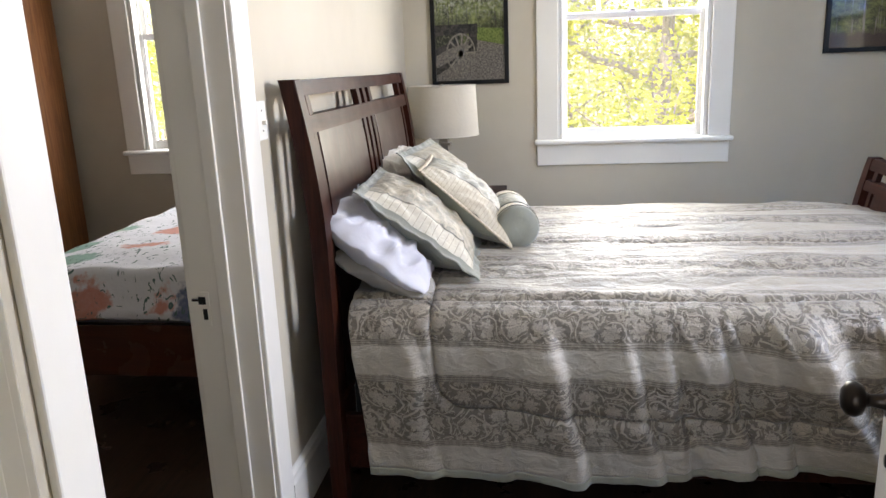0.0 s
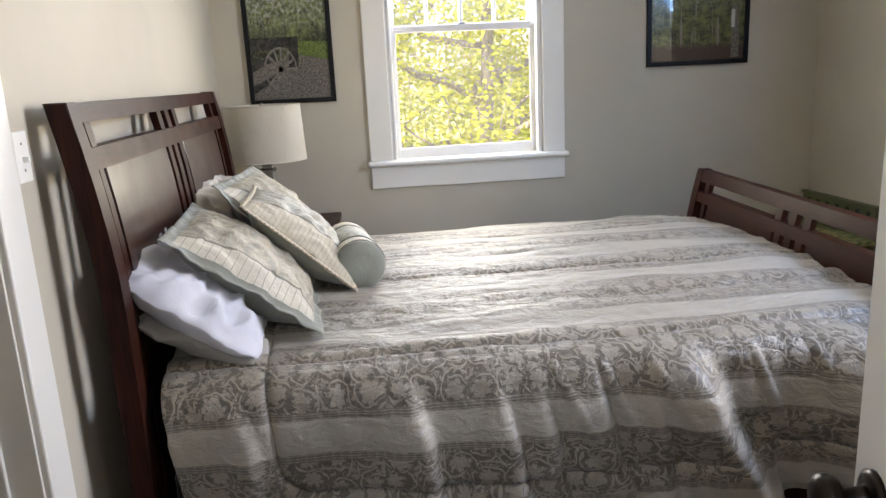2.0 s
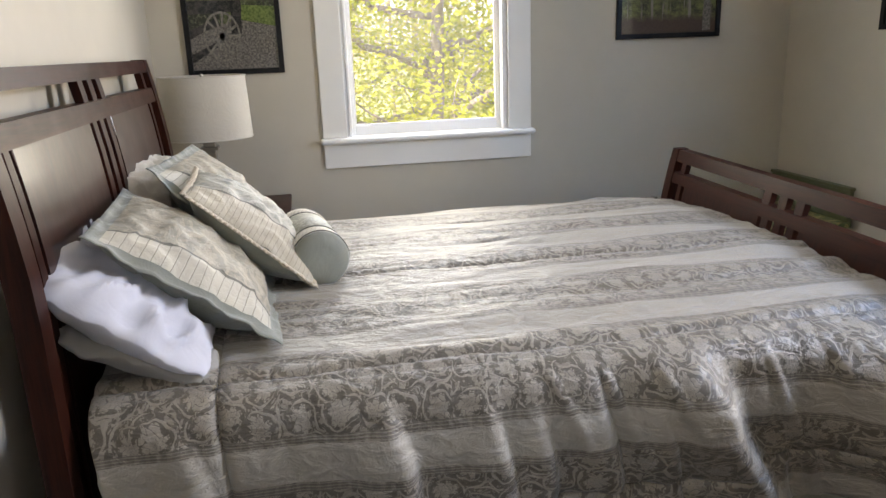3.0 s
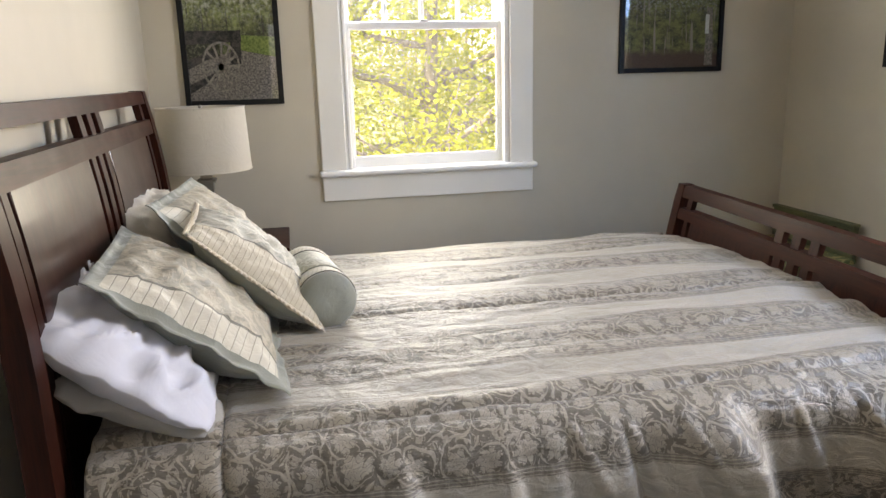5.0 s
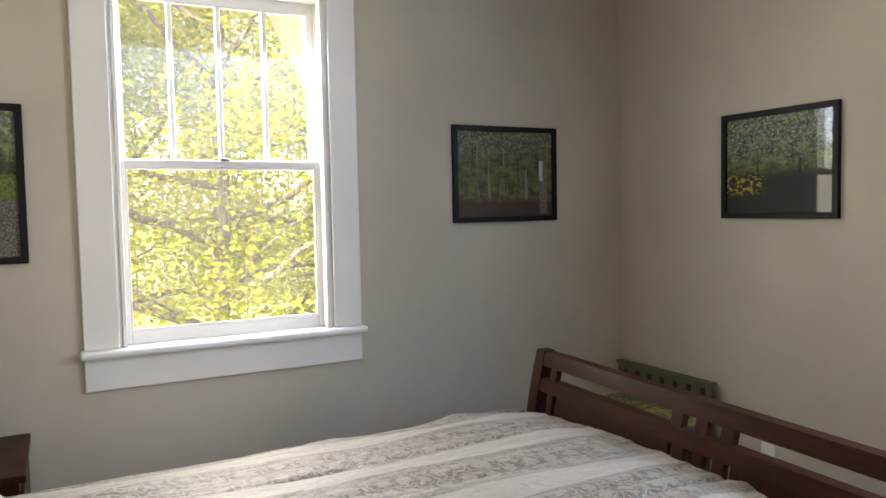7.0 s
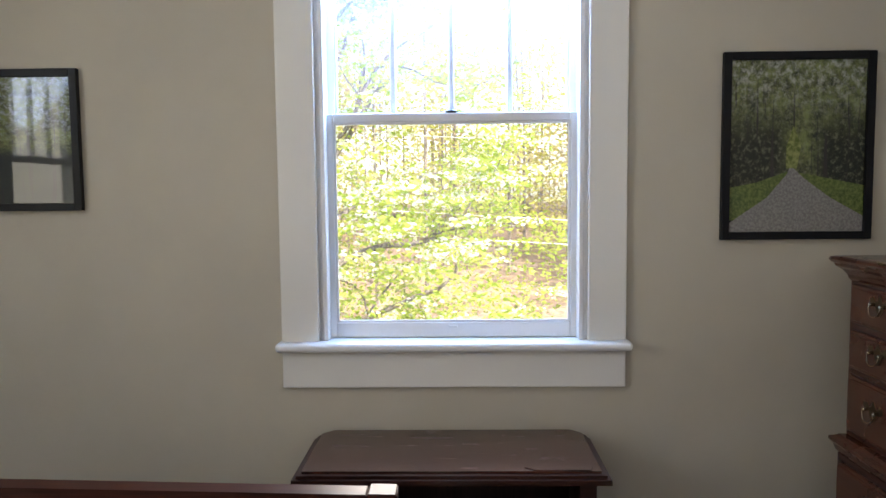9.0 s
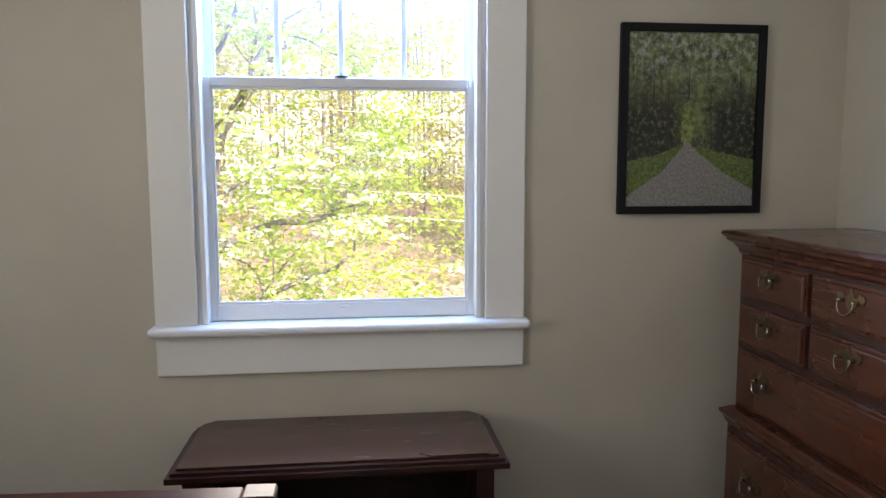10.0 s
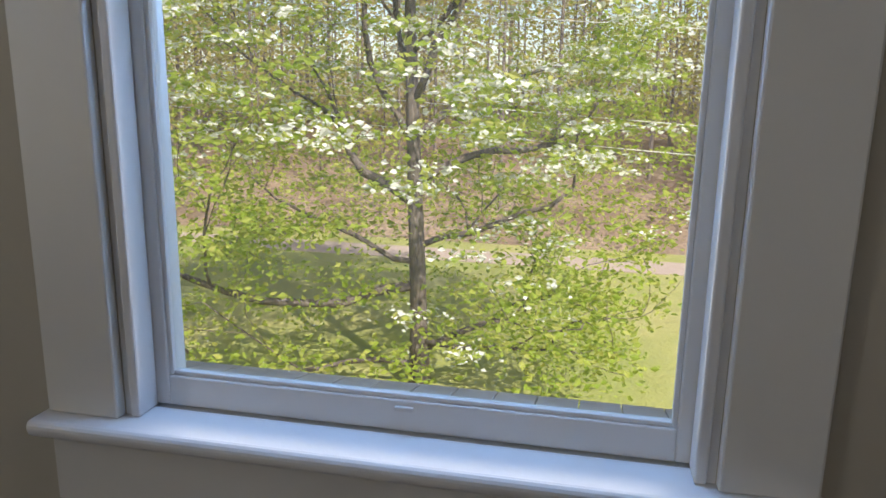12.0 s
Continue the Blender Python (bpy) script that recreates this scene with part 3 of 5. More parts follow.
# ---- windows ----
def window(name, place, half, label, meet, glass):
    """A double-hung sash window, three bars in the upper sash. Built about the opening's middle: a along the wall, d outwards."""
    e = new(name)
    e.matrix_basis = place
    tagged(e, label, "window", kind="structure")

    def P(n, bm, m=TRIM, parent=None, lab="", smooth=False):
        bmesh.ops.transform(bm, matrix=place, verts=bm.verts)
        return part(n, bm, m, parent or e, lab, smooth)
    out = half + 0.128
    for s in (-1, 1):
        P("side_casing", B(s * half, s * out, -0.022, 0, SILL, HEAD + 0.02, 0.004))
        P("jamb_liner", B(s * (half - 0.012), s * half, 0, THICK, SILL, HEAD, 0.001), SASH)
        P("inner_stop", B(s * (half - 0.03), s * (half - 0.0125), -0.008, 0.045, SILL, HEAD - 0.012, 0.004), SASH)
        P("parting_bead", B(s * (half - 0.026), s * (half - 0.0125), 0.086, 0.098, SILL, HEAD - 0.012, 0.002), SASH)
    P("head_casing", B(-out - 0.01, out + 0.01, -0.026, 0, HEAD + 0.02, HEAD + 0.16, 0.004))
    P("head_jamb", B(-half, half, 0, THICK, HEAD - 0.012, HEAD, 0.001), SASH)
    P("stool", B(-out - 0.016, out + 0.016, -0.062, 0.046, SILL - 0.03, SILL, 0.013, 4), SASH, smooth=False)
    P("apron", B(-out, out, -0.02, 0, SILL - 0.160, SILL - 0.03, 0.004))
    P("sill", B(-half, half, 0.046, THICK + 0.05, SILL - 0.05, SILL - 0.004, 0.004), SASH)
    w = half - 0.013

    def sash(n, d, z0, z1, bottom, top, bars):
        stile = 0.037
        m = None
        for i, (a, b, c, f) in enumerate(((-w, -w + stile, z0, z1), (w - stile, w, z0, z1), (-w + stile, w - stile, z0, z0 + bottom), (-w + stile, w - stile, z1 - top, z1))):
            bm = B(a, b, d, d + 0.038, c, f, 0.003)
            if m is None:
                m = P(n, bm, SASH)
            else:
                P("sash_rail" if i > 1 else "sash_stile", bm, SASH, m)
        inner = w - stile
        for s in (-1, 1):
            P("glazing_bead", B(s * inner, s * (inner - 0.008), d + 0.004, d + 0.014, z0 + bottom, z1 - top, 0.002), SASH, m)
        P("glazing_bead", B(-inner + 0.008, inner - 0.008, d + 0.004, d + 0.014, z0 + bottom, z0 + bottom + 0.008, 0.002), SASH, m)
        P("glazing_bead", B(-inner + 0.008, inner - 0.008, d + 0.004, d + 0.014, z1 - top - 0.008, z1 - top, 0.002), SASH, m)
        for k in range(1, bars + 1):
            a = -inner + 2 * inner * k / (bars + 1)
            P("glazing_bar", B(a - 0.010, a + 0.010, d + 0.003, d + 0.034, z0 + bottom, z1 - top, 0.004), SASH, m)
        for k in range(bars + 1):
            a0, a1 = -inner + 2 * inner * k / (bars + 1), -inner + 2 * inner * (k + 1) / (bars + 1)
            pane = P("pane", B(a0 + 0.001, a1 - 0.001, d + 0.017, d + 0.020, z0 + bottom, z1 - top), glass, m)
            pane.visible_shadow = False
        return m
    lower = sash("lower_sash", 0.046, SILL + 0.001, meet, 0.052, 0.030, 0)
    sash("upper_sash", 0.100, meet - 0.03, HEAD - 0.012, 0.03, 0.05, 3)
    P("sash_lock", lathe(bmesh.new(), (0.0, 0.066, meet + 0.001), [(0.0, 0), (0.024, 0), (0.022, 0.006), (0.012, 0.012), (0.0, 0.014)], 14), IRON, lower, "tarnished sash lock")
    P("sash_lift", B(-0.015, 0.015, 0.040, 0.047, SILL + 0.036, SILL + 0.044, 0.002), SASH, lower)
    return e


window("window_1", pose(W1, NY, 0), HALF1, "white double-hung window with three upper bars, garden foliage behind", 1.754, HAZY_GLASS)
window("window_2", pose(EX, W2, 0, 0, 0, -90), HALF2, "white double-hung window with stool and apron above a low cabinet", 1.785, GLASS)
window("window_3", pose(W0, NY, 0), HALF1, "white double-hung window of the side bedroom", 1.754, HAZY_GLASS)


# ---- the sleigh bed ----
BED_S, BED_N = 2.19, 3.98


def head_x(z):
    """Front of the headboard: upright below, rolling back towards the wall."""
    return 0.034 - 0.062 * max(0.0, (z - 0.95) / 0.5) ** 1.6


def foot_x(z):
    """Inner face of the footboard: leaning out towards the top."""
    return 2.285 + 0.078 * max(0.0, (z - 0.5) / 0.44) ** 1.4


def bent(fx, y0, y1, z0, z1, d0, d1, steps=8, bev=0.004):
    """A board that follows a curve fx(z); d0, d1: depth from the curve along x."""
    bm = bmesh.new()
    zs = [z0 + (z1 - z0) * i / steps for i in range(steps + 1)]
    outline = [(fx(z) + d0, z) for z in zs] + [(fx(z) + d1, z) for z in reversed(zs)]
    prism(bm, outline, "y", y0, y1)
    if bev:
        long_edges = [e for e in bm.edges if abs(e.verts[0].co.y - e.verts[1].co.y) < 1e-6 or e.calc_face_angle(0) > 0.5]
        bmesh.ops.bevel(bm, geom=long_edges, offset=bev, segments=1, affect="EDGES")
    return bm


def board(e, fx, sign, top, low, leg_z, rail_h, slot_h, rail2_h):
    """A head- or footboard: posts, two rails with an open slot between them, panels and slats below."""
    y0, y1 = BED_S, BED_N
    mid = (y0 + y1) / 2
    t = 0.045 * sign
    grp = new("headboard" if sign < 0 else "footboard")
    grp.parent = e

    def curved(*args):
        bm = bent(*args)
        if sign > 0:
            for v in bm.verts:
                k = (BED_N - v.co.y) / 1.79 * min(1.0, max(0.0, v.co.z / 0.3))
                v.co.z -= 0.026 * k
                v.co.x -= 0.03 * k
        return bm
    for a, b in ((y0, y0 + 0.06), (y1 - 0.06, y1)):
        part("post", curved(fx, a, b, 0.0, top, 0.004 * -sign, t + 0.004 * sign, 14), CHERRYV, grp)
    r1, s1 = top - rail_h, top - rail_h - slot_h
    r2 = s1 - rail2_h
    part("top_rail", curved(fx, y0 + 0.06, y1 - 0.06, r1, top - 0.003, 0.0, t, 5), CHERRY, grp)
    part("second_rail", curved(fx, y0 + 0.06, y1 - 0.06, r2, s1, 0.0, t, 4), CHERRY, grp)
    part("bottom_rail", curved(fx, y0 + 0.06, y1 - 0.06, low, low + 0.12, 0.0, t, 3), CHERRY, grp)
    # slats stand in the slot and beside the panels: three in the middle, one at each end
    slats = [mid - 0.10, mid, mid + 0.10, y0 + 0.125, y1 - 0.125]
    for a in slats[:3]:
        part("slat", curved(fx, a - 0.024, a + 0.024, s1, r1, 0.010 * sign, t * 0.8, 3, 0.002), CHERRYV, grp)
    for a in slats[3:]:
        part("slat", curved(fx, a - 0.02, a + 0.02, s1, r1, 0.010 * sign, t * 0.8, 3, 0.002), CHERRYV, grp)
    for a in (slats[0] + 0.02, slats[1], slats[2] - 0.02):
        part("slat", curved(fx, a - 0.022, a + 0.022, low + 0.12, r2, 0.012 * sign, t * 0.8, 10, 0.002), CHERRYV, grp)
    for a in slats[3:]:
        part("slat", curved(fx, a - 0.017, a + 0.017, low + 0.12, r2, 0.012 * sign, t * 0.8, 10, 0.002), CHERRYV, grp)
    for a, b in ((y0 + 0.165, mid - 0.125), (mid + 0.125, y1 - 0.165)):
        part("panel", curved(fx, a, b, low + 0.12, r2, 0.014 * sign, t * 0.7, 12, 0.003), PANEL if sign < 0 else CHERRYV, grp)
    return grp


bed = thing("sleigh_bed", (1.1, 3.08, 0), "cherry-stained wooden sleigh bed with slatted head and foot boards", "bed")
board(bed, head_x, -1, 1.452, 0.25, 0, 0.05, 0.062, 0.055)
board(bed, foot_x, 1, 0.945, 0.2, 0, 0.058, 0.05, 0.05)
for y in (BED_S + 0.045, BED_N - 0.075):
    part("side_rail", B(0.04, 2.30, y, y + 0.03, 0.13, 0.33, 0.004), CHERRY, bed)
part("slat_support", B(1.1, 1.2, BED_S + 0.08, BED_N - 0.08, 0.14, 0.2, 0.004), DARKW, bed)
for y in (2.6, 3.08, 3.56):
    part("centre_leg", B(1.12, 1.18, y - 0.03, y + 0.03, 0.0, 0.14, 0.003), DARKW, bed)
whole("box_spring", B(0.06, 2.27, BED_S + 0.10, BED_N - 0.09, 0.20, 0.43, 0.02), BLACK, "black fabric box spring inside the bed frame", "box spring")
whole("mattress", B(0.06, 2.26, BED_S + 0.08, BED_N - 0.08, 0.432, 0.675, 0.05, 4), GREYC, "grey mattress under the comforter", "mattress")


def smooth_step(a, b, x):
    t = min(1.0, max(0.0, (x - a) / (b - a)))
    return t * t * (3 - 2 * t)


# folds of the comforter's drop: place along the bed, slant, height, widths of both flanks, where they begin
DRAPES = (
    (0.70, 0.16, 0.042, 0.10, 0.020, 0.00), (0.93, 0.18, 0.030, 0.080, 0.019, 0.02), (1.06, 0.12, 0.026, 0.060, 0.017, 0.05),
    (1.20, 0.20, 0.040, 0.085, 0.021, 0.00), (1.36, 0.16, 0.030, 0.070, 0.020, 0.06), (1.46, 0.40, 0.110, 0.140, 0.050, -0.05),
    (1.72, 0.04, 0.022, 0.050, 0.020, 0.26), (2.00, 0.10, 0.160, 0.120, 0.035, -0.05), (2.16, 0.06, 0.055, 0.060, 0.030, 0.00),
    (0.48, 0.10, 0.022, 0.070, 0.022, 0.30), (0.25, 0.06, 0.022, 0.070, 0.025, 0.05),
)


def comforter():
    """Quilted cover: a crowned top, rounded edges and drops on both sides that hang in folds."""
    nx, ns = 400, 320
    ys, yn = 2.285, 3.945                    # where top and drops meet
    ztop = 0.70
    flat = yn - ys
    drop = 0.595
    total = flat + 2 * drop
    verts, uvs = [], []
    for i in range(nx + 1):
        u = i / nx
        for j in range(ns + 1):
            s = -drop + total * j / ns           # 0 at the south edge of the top
            side = 0.0
            if s < 0:
                side, down = -1, -s
            elif s > flat:
                side, down = 1, s - flat
            x = 0.075 + 2.195 * u
            if side == 0:
                k = s / flat
                y = ys + s
                crown = 0.055 * (math.sin(math.pi * k)) ** 0.6
                z = ztop + crown
                z += 0.014 * noise.noise((x * 2.2, s * 9.0, 3.1)) + 0.006 * noise.noise((x * 3.5, s * 24, 7.7)) + 0.0035 * noise.noise((x * 7, s * 46, 1.7))
                z += 0.010 * math.sin(s * 2 * math.pi / 0.345 * 2) * 0.4
                quilt = abs((s + 0.28) % 0.62 - 0.31)
                z -= 0.010 * math.exp(-(quilt / 0.012) ** 2)
                gather = noise.noise((x * 34, s * 7, 2.2)) + 0.7 * noise.noise((x * 61, s * 11, 6.1))
                z += 0.0028 * gather * math.exp(-(quilt / 0.05) ** 2)
                z -= 0.009 * math.exp(-((x - 0.345) / 0.010) ** 2)
                end = smooth_step(0.90, 1.0, u)
                z -= 0.015 * end
            else:
                k = down / drop
                r = 0.055                         # rounding at the edge
                if down < r * 1.57:
                    a = down / r
                    out, fall = r * math.sin(a), r * (1 - math.cos(a))
                else:
                    out, fall = r, r + (down - r * 1.57)
                lean = noise.noise((x * 3.1, down * 1.5, 11.0 + side))
                out += 0.030 * smooth_step(0.02, 0.34, down) * lean + 0.035 * k
                for at, slope, size, west, east, start in DRAPES:
                    q = x - at - slope * down - 0.02 * noise.noise((at * 7, down * 7, 1.0))
                    ridge = math.exp(-(q / (west if q < 0 else east)) ** 2)
                    out += size * ridge * smooth_step(start, start + 0.22, down)
                qx, qy = 0.345 - x + 0.10, down - 0.375 + 0.10 + 0.02 * math.sin(x * 3)
                seam = min(max(qx, qy), 0.0) + math.hypot(max(qx, 0.0), max(qy, 0.0)) - 0.10
                out -= 0.022 * math.exp(-(seam / 0.011) ** 2)
                gather = noise.noise((x * 27, down * 6, 2.2)) + 0.7 * noise.noise((x * 50, down * 9, 6.1))
                out += 0.005 * gather * math.exp(-(seam / 0.05) ** 2) * (1 if x > 0.5 else 0.3)
                out += 0.016 * math.sin(math.pi * min(1.0, max(0.0, (down - 0.05) / 0.32)))
                out += 0.006 * noise.noise((x * 17, down * 9, 5))
                crease = 1 - min(1.0, abs(noise.noise((x * 7.0 - down * 2.6, down * 1.3, 8.3))) * 4.0)
                crease = crease * crease * smooth_step(0.0, 0.07, down)
                out += (0.004 + 0.007 * smooth_step(0.2, 0.6, u)) * crease
                hem = 0.0 if side > 0 else 0.14 * smooth_step(0.3, 0.95, u)
                lift = 1 - hem / drop * smooth_step(0.05, 0.5, down)
                y = (ys - out) if side < 0 else (yn + out)
                z = ztop - fall * lift + 0.012 * noise.noise((x * 2.2, s * 9, 3.1)) * (1 - k)
                if side < 0:
                    x += 0.055 * k * (1 - u)
            verts.append((x, y, z))
            uvs.append((x, s))
    faces = []
    for i in range(nx):
        for j in range(ns):
            a = i * (ns + 1) + j
            faces.append((a, a + 1, a + ns + 2, a + ns + 1))
    e = thing("comforter", (1.1, 3.08, 0.7), "taupe and silver striped damask comforter hanging over the bed's sides", "comforter")
    rows = {"quilted_cover": (SATIN, lambda j: 3 <= j < ns - 3), "hem": (HEMC, lambda j: j < 3), "far_hem": (HEMC, lambda j: j >= ns - 3)}
    for name, (material, keep) in rows.items():
        me = bpy.data.meshes.new(name)
        me.from_pydata(verts, [], [f for k, f in enumerate(faces) if keep(k % ns)])
        layer = me.uv_layers.new(name="cloth")
        for loop in me.loops:
            layer.data[loop.index].uv = uvs[loop.vertex_index]
        me.materials.append(material)
        me.shade_smooth()
        bm = bmesh.new()
        bm.from_mesh(me)
        bmesh.ops.delete(bm, geom=[v for v in bm.verts if not v.link_faces], context="VERTS")
        bm.to_mesh(me)
        bm.free()
        ob = new(name, me)
        ob.parent = e
        ob.matrix_parent_inverse = e.matrix_basis.inverted()
        mod = ob.modifiers.new("thickness", "SOLIDIFY")
        mod.thickness, mod.offset = 0.014, -1
    return e


comforter()


def cushion(name, place, w, l, t, material, label, category="pillow", flange=0.0, seed=0, pinch=1.0, rumple=1.0, backing=None, corner=0.0, belly=1.0):
    """A stuffed pillow of width w (local x), length l (local y) and thickness t, with sagging creases. Returns its mesh."""
    nx, ny = 44, 54
    verts, uvs, faces = [], [], []
    for top in (1, -1):
        for i in range(nx + 1):
            for j in range(ny + 1):
                a, b = 2 * i / nx - 1, 2 * j / ny - 1
                x, y = a * w / 2, b * l / 2
                ia, ib = a * (1 + 2 * flange / w), b * (1 + 2 * flange / l)
                fill = max(0.0, 1 - abs(ia) ** 2.2) ** 0.78 * max(0.0, 1 - abs(ib) ** 2.6) ** 0.72
                x *= 1 - 0.075 * pinch * (1 - b * b) * abs(a)
                y *= 1 - 0.075 * pinch * (1 - a * a) * abs(b)
                round_off = 1 + corner * abs(a * b) ** 4
                x, y = x * round_off, y * round_off
                crease = 0.10 * noise.noise((a * 2.1 + seed, b * 2.6, seed * 3.7)) + 0.05 * noise.noise((a * 6 + seed, b * 5, seed))
                folds = 0.012 * rumple * (noise.noise((a * 4 + b * 3 + seed, b * 2.2 - a, seed)) + 0.6 * noise.noise((a * 6 - b * 4 + seed, b * 4, seed * 2))) * min(1.0, fill * 2)
                ridge = 1 - min(1.0, 3.2 * abs(noise.noise((a * 2.3 + b * 1.1 + seed, b * 3.1 - a * 0.8, seed * 1.3))))
                folds += 0.014 * rumple * (ridge ** 2 - 0.25) * min(1.0, fill * 2.5)
                h = t / 2 * fill * (1 + 1.6 * crease) + (folds if top > 0 else 0)
                wave = (0.016 * noise.noise((a * 3 + seed, b * 3, 9.1 + seed)) + 0.008 * noise.noise((a * 8 + seed, b * 9, 4.4 + seed))) * (1 - min(1.0, 2 * fill))
                verts.append((x, y, top * ((h if top > 0 else h * belly) + 0.0015) + wave))
                uvs.append((x, y))
    base = (nx + 1) * (ny + 1)
    for q in (0, 1):
        for i in range(nx):
            for j in range(ny):
                k = q * base + i * (ny + 1) + j
                f = (k, k + ny + 1, k + ny + 2, k + 1)
                faces.append(f if q == 0 else f[::-1])
    ring = [i * (ny + 1) for i in range(nx + 1)] + [nx * (ny + 1) + j for j in range(1, ny + 1)]
    ring += [i * (ny + 1) + ny for i in range(nx - 1, -1, -1)] + [j for j in range(ny - 1, 0, -1)]
    for p, q in zip(ring, ring[1:] + ring[:1]):
        faces.append((q, p, base + p, base + q))
    def rim(f):
        x, y = [sum(uvs[k][i] for k in f) / len(f) for i in (0, 1)]
        return flange > 0 and (abs(x) > w / 2 - flange - 0.012 or abs(y) > l / 2 - flange - 0.012)

    def cover(n, fs, m):
        me = bpy.data.meshes.new(n)
        me.from_pydata(verts, [], fs)
        layer = me.uv_layers.new(name="cloth")
        for loop in me.loops:
            layer.data[loop.index].uv = uvs[loop.vertex_index]
        me.materials.append(m)
        me.shade_smooth()
        return new(n, me)
    back = [f for f in faces if backing and min(f) >= base and not rim(f)]
    gone = set(back)
    ob = cover(name, [f for f in faces if not rim(f) and f not in gone], material)
    ob.matrix_basis = place
    if flange > 0:
        edge = cover("flange", [f for f in faces if rim(f)], SAGE)
        edge.parent = ob
        edge["label"] = "sage satin flange"
    if back:
        rear = cover("backing", back, backing)
        rear.parent = ob
        rear["label"] = "plain sage satin back"
    return tagged(ob, label, category)


def leaning(x, y, z, lean, turn=0, roll=0):
    """The pose of a pillow that leans back: its own x runs down the slope towards the bed's foot."""
    return Matrix.Translation((x, y, z)) @ Euler((radians(roll), radians(lean), radians(turn))).to_matrix().to_4x4()


cushion("pillow", leaning(0.16, 2.62, 0.785, 26, 2), 0.42, 0.66, 0.17, GREYC, "grey cotton pillow at the bottom of the heap", seed=1, rumple=2.2, corner=-0.12)
cushion("pillow", leaning(0.125, 2.60, 0.875, 37, 3), 0.49, 0.66, 0.19, WHITEC, "rumpled white cotton pillow under a sham", seed=2, rumple=2.3, pinch=0.5, corner=-0.09)
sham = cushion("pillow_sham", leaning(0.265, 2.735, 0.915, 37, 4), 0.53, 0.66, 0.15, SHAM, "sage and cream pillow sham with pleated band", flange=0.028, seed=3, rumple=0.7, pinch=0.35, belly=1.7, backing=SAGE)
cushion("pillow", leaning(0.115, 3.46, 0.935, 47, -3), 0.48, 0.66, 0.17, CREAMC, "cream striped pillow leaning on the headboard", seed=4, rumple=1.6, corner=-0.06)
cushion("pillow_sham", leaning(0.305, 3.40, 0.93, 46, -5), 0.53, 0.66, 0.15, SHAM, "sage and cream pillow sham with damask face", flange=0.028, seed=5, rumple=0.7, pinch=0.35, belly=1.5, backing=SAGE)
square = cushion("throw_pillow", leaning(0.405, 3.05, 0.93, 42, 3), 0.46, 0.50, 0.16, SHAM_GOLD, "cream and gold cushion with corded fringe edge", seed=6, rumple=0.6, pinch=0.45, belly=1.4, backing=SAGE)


def cord_round(ob, w, l, r, bead):
    """A twisted cord with short tassels along a cushion's edge."""
    bm = bmesh.new()
    pts = []
    for k in range(28):
        pts.append((-w / 2 + w * k / 28, -l / 2))
    for k in range(32):
        pts.append((w / 2, -l / 2 + l * k / 32))
    for k in range(28):
        pts.append((w / 2 - w * k / 28, l / 2))
    for k in range(33):
        pts.append((-w / 2, l / 2 - l * k / 32))
    def edge(x, y):
        a, b = 2 * x / w, 2 * y / l
        return Vector((x * (1 - 0.034 * (1 - b * b) * abs(a)), y * (1 - 0.034 * (1 - a * a) * abs(b)), 0))
    loop = [edge(*p) for p in pts]
    tube(bm, loop, [r * (1 + 0.25 * (k % 2)) for k in range(len(loop))], 7)
    for k in range(0, len(loop), 1):
        p = loop[k]
        out = Vector((p.x / (w / 2), p.y / (l / 2), 0)).normalized()
        tube(bm, [p, p + out * bead], [r * 0.9, r * 0.5], 5)
    o = finish("fringe", bm, CORD, True)
    o.parent = ob
    return o


cord_round(square, 0.46, 0.50, 0.0045, 0.016)


def bolster():
    e = new("bolster_pillow")
    place = pose(0.615, 2.875, 0.836, 0, 0, 9)
    e.matrix_basis = place
    tagged(e, "round bolster pillow with sage ends and pleated cream bands", "pillow")

    def P(name, prof, material, label=""):
        bm = lathe(bmesh.new(), (0, 0, 0), prof, 40, "Y")
        for v in bm.verts:
            v.co += 0.004 * Vector((noise.noise(v.co * 9), 0, noise.noise(v.co * 9 + Vector((4, 1, 2)))))
        bmesh.ops.transform(bm, matrix=place, verts=bm.verts)
        part(name, bm, material, e, label, True)
    r = 0.089
    P("end_cap", [(0.0, -0.006), (r * 0.5, -0.008), (r * 0.9, 0.0), (r, 0.012), (r, 0.02), (0, 0.02)], SAGE, "sage satin end")
    P("pleated_band", [(0, 0.021), (r + 0.001, 0.021), (r + 0.003, 0.05), (r + 0.001, 0.09), (0, 0.09)], PLEAT, "pleated cream band")
    P("sleeve", [(0, 0.091), (r, 0.091), (r + 0.003, 0.2), (r, 0.309), (0, 0.309)], QUILT, "sage and cream damask sleeve")
    P("pleated_band", [(0, 0.31), (r + 0.001, 0.31), (r + 0.003, 0.35), (r + 0.001, 0.379), (0, 0.379)], PLEAT, "pleated cream band")
    P("end_cap", [(0, 0.38), (r, 0.38), (r, 0.39), (r * 0.9, 0.4), (r * 0.5, 0.407), (0, 0.406)], SAGE, "sage satin end")
    for y in (0.0205, 0.0905, 0.3095, 0.3795):
        bm = bmesh.new()
        tube(bm, [(math.cos(k / 16 * math.pi) * (r + 0.002), y, math.sin(k / 16 * math.pi) * (r + 0.002)) for k in range(33)], 0.0016, 6)
        bmesh.ops.transform(bm, matrix=place, verts=bm.verts)
        part("piping", bm, PIPING, e, "dark piping", True)
    return e


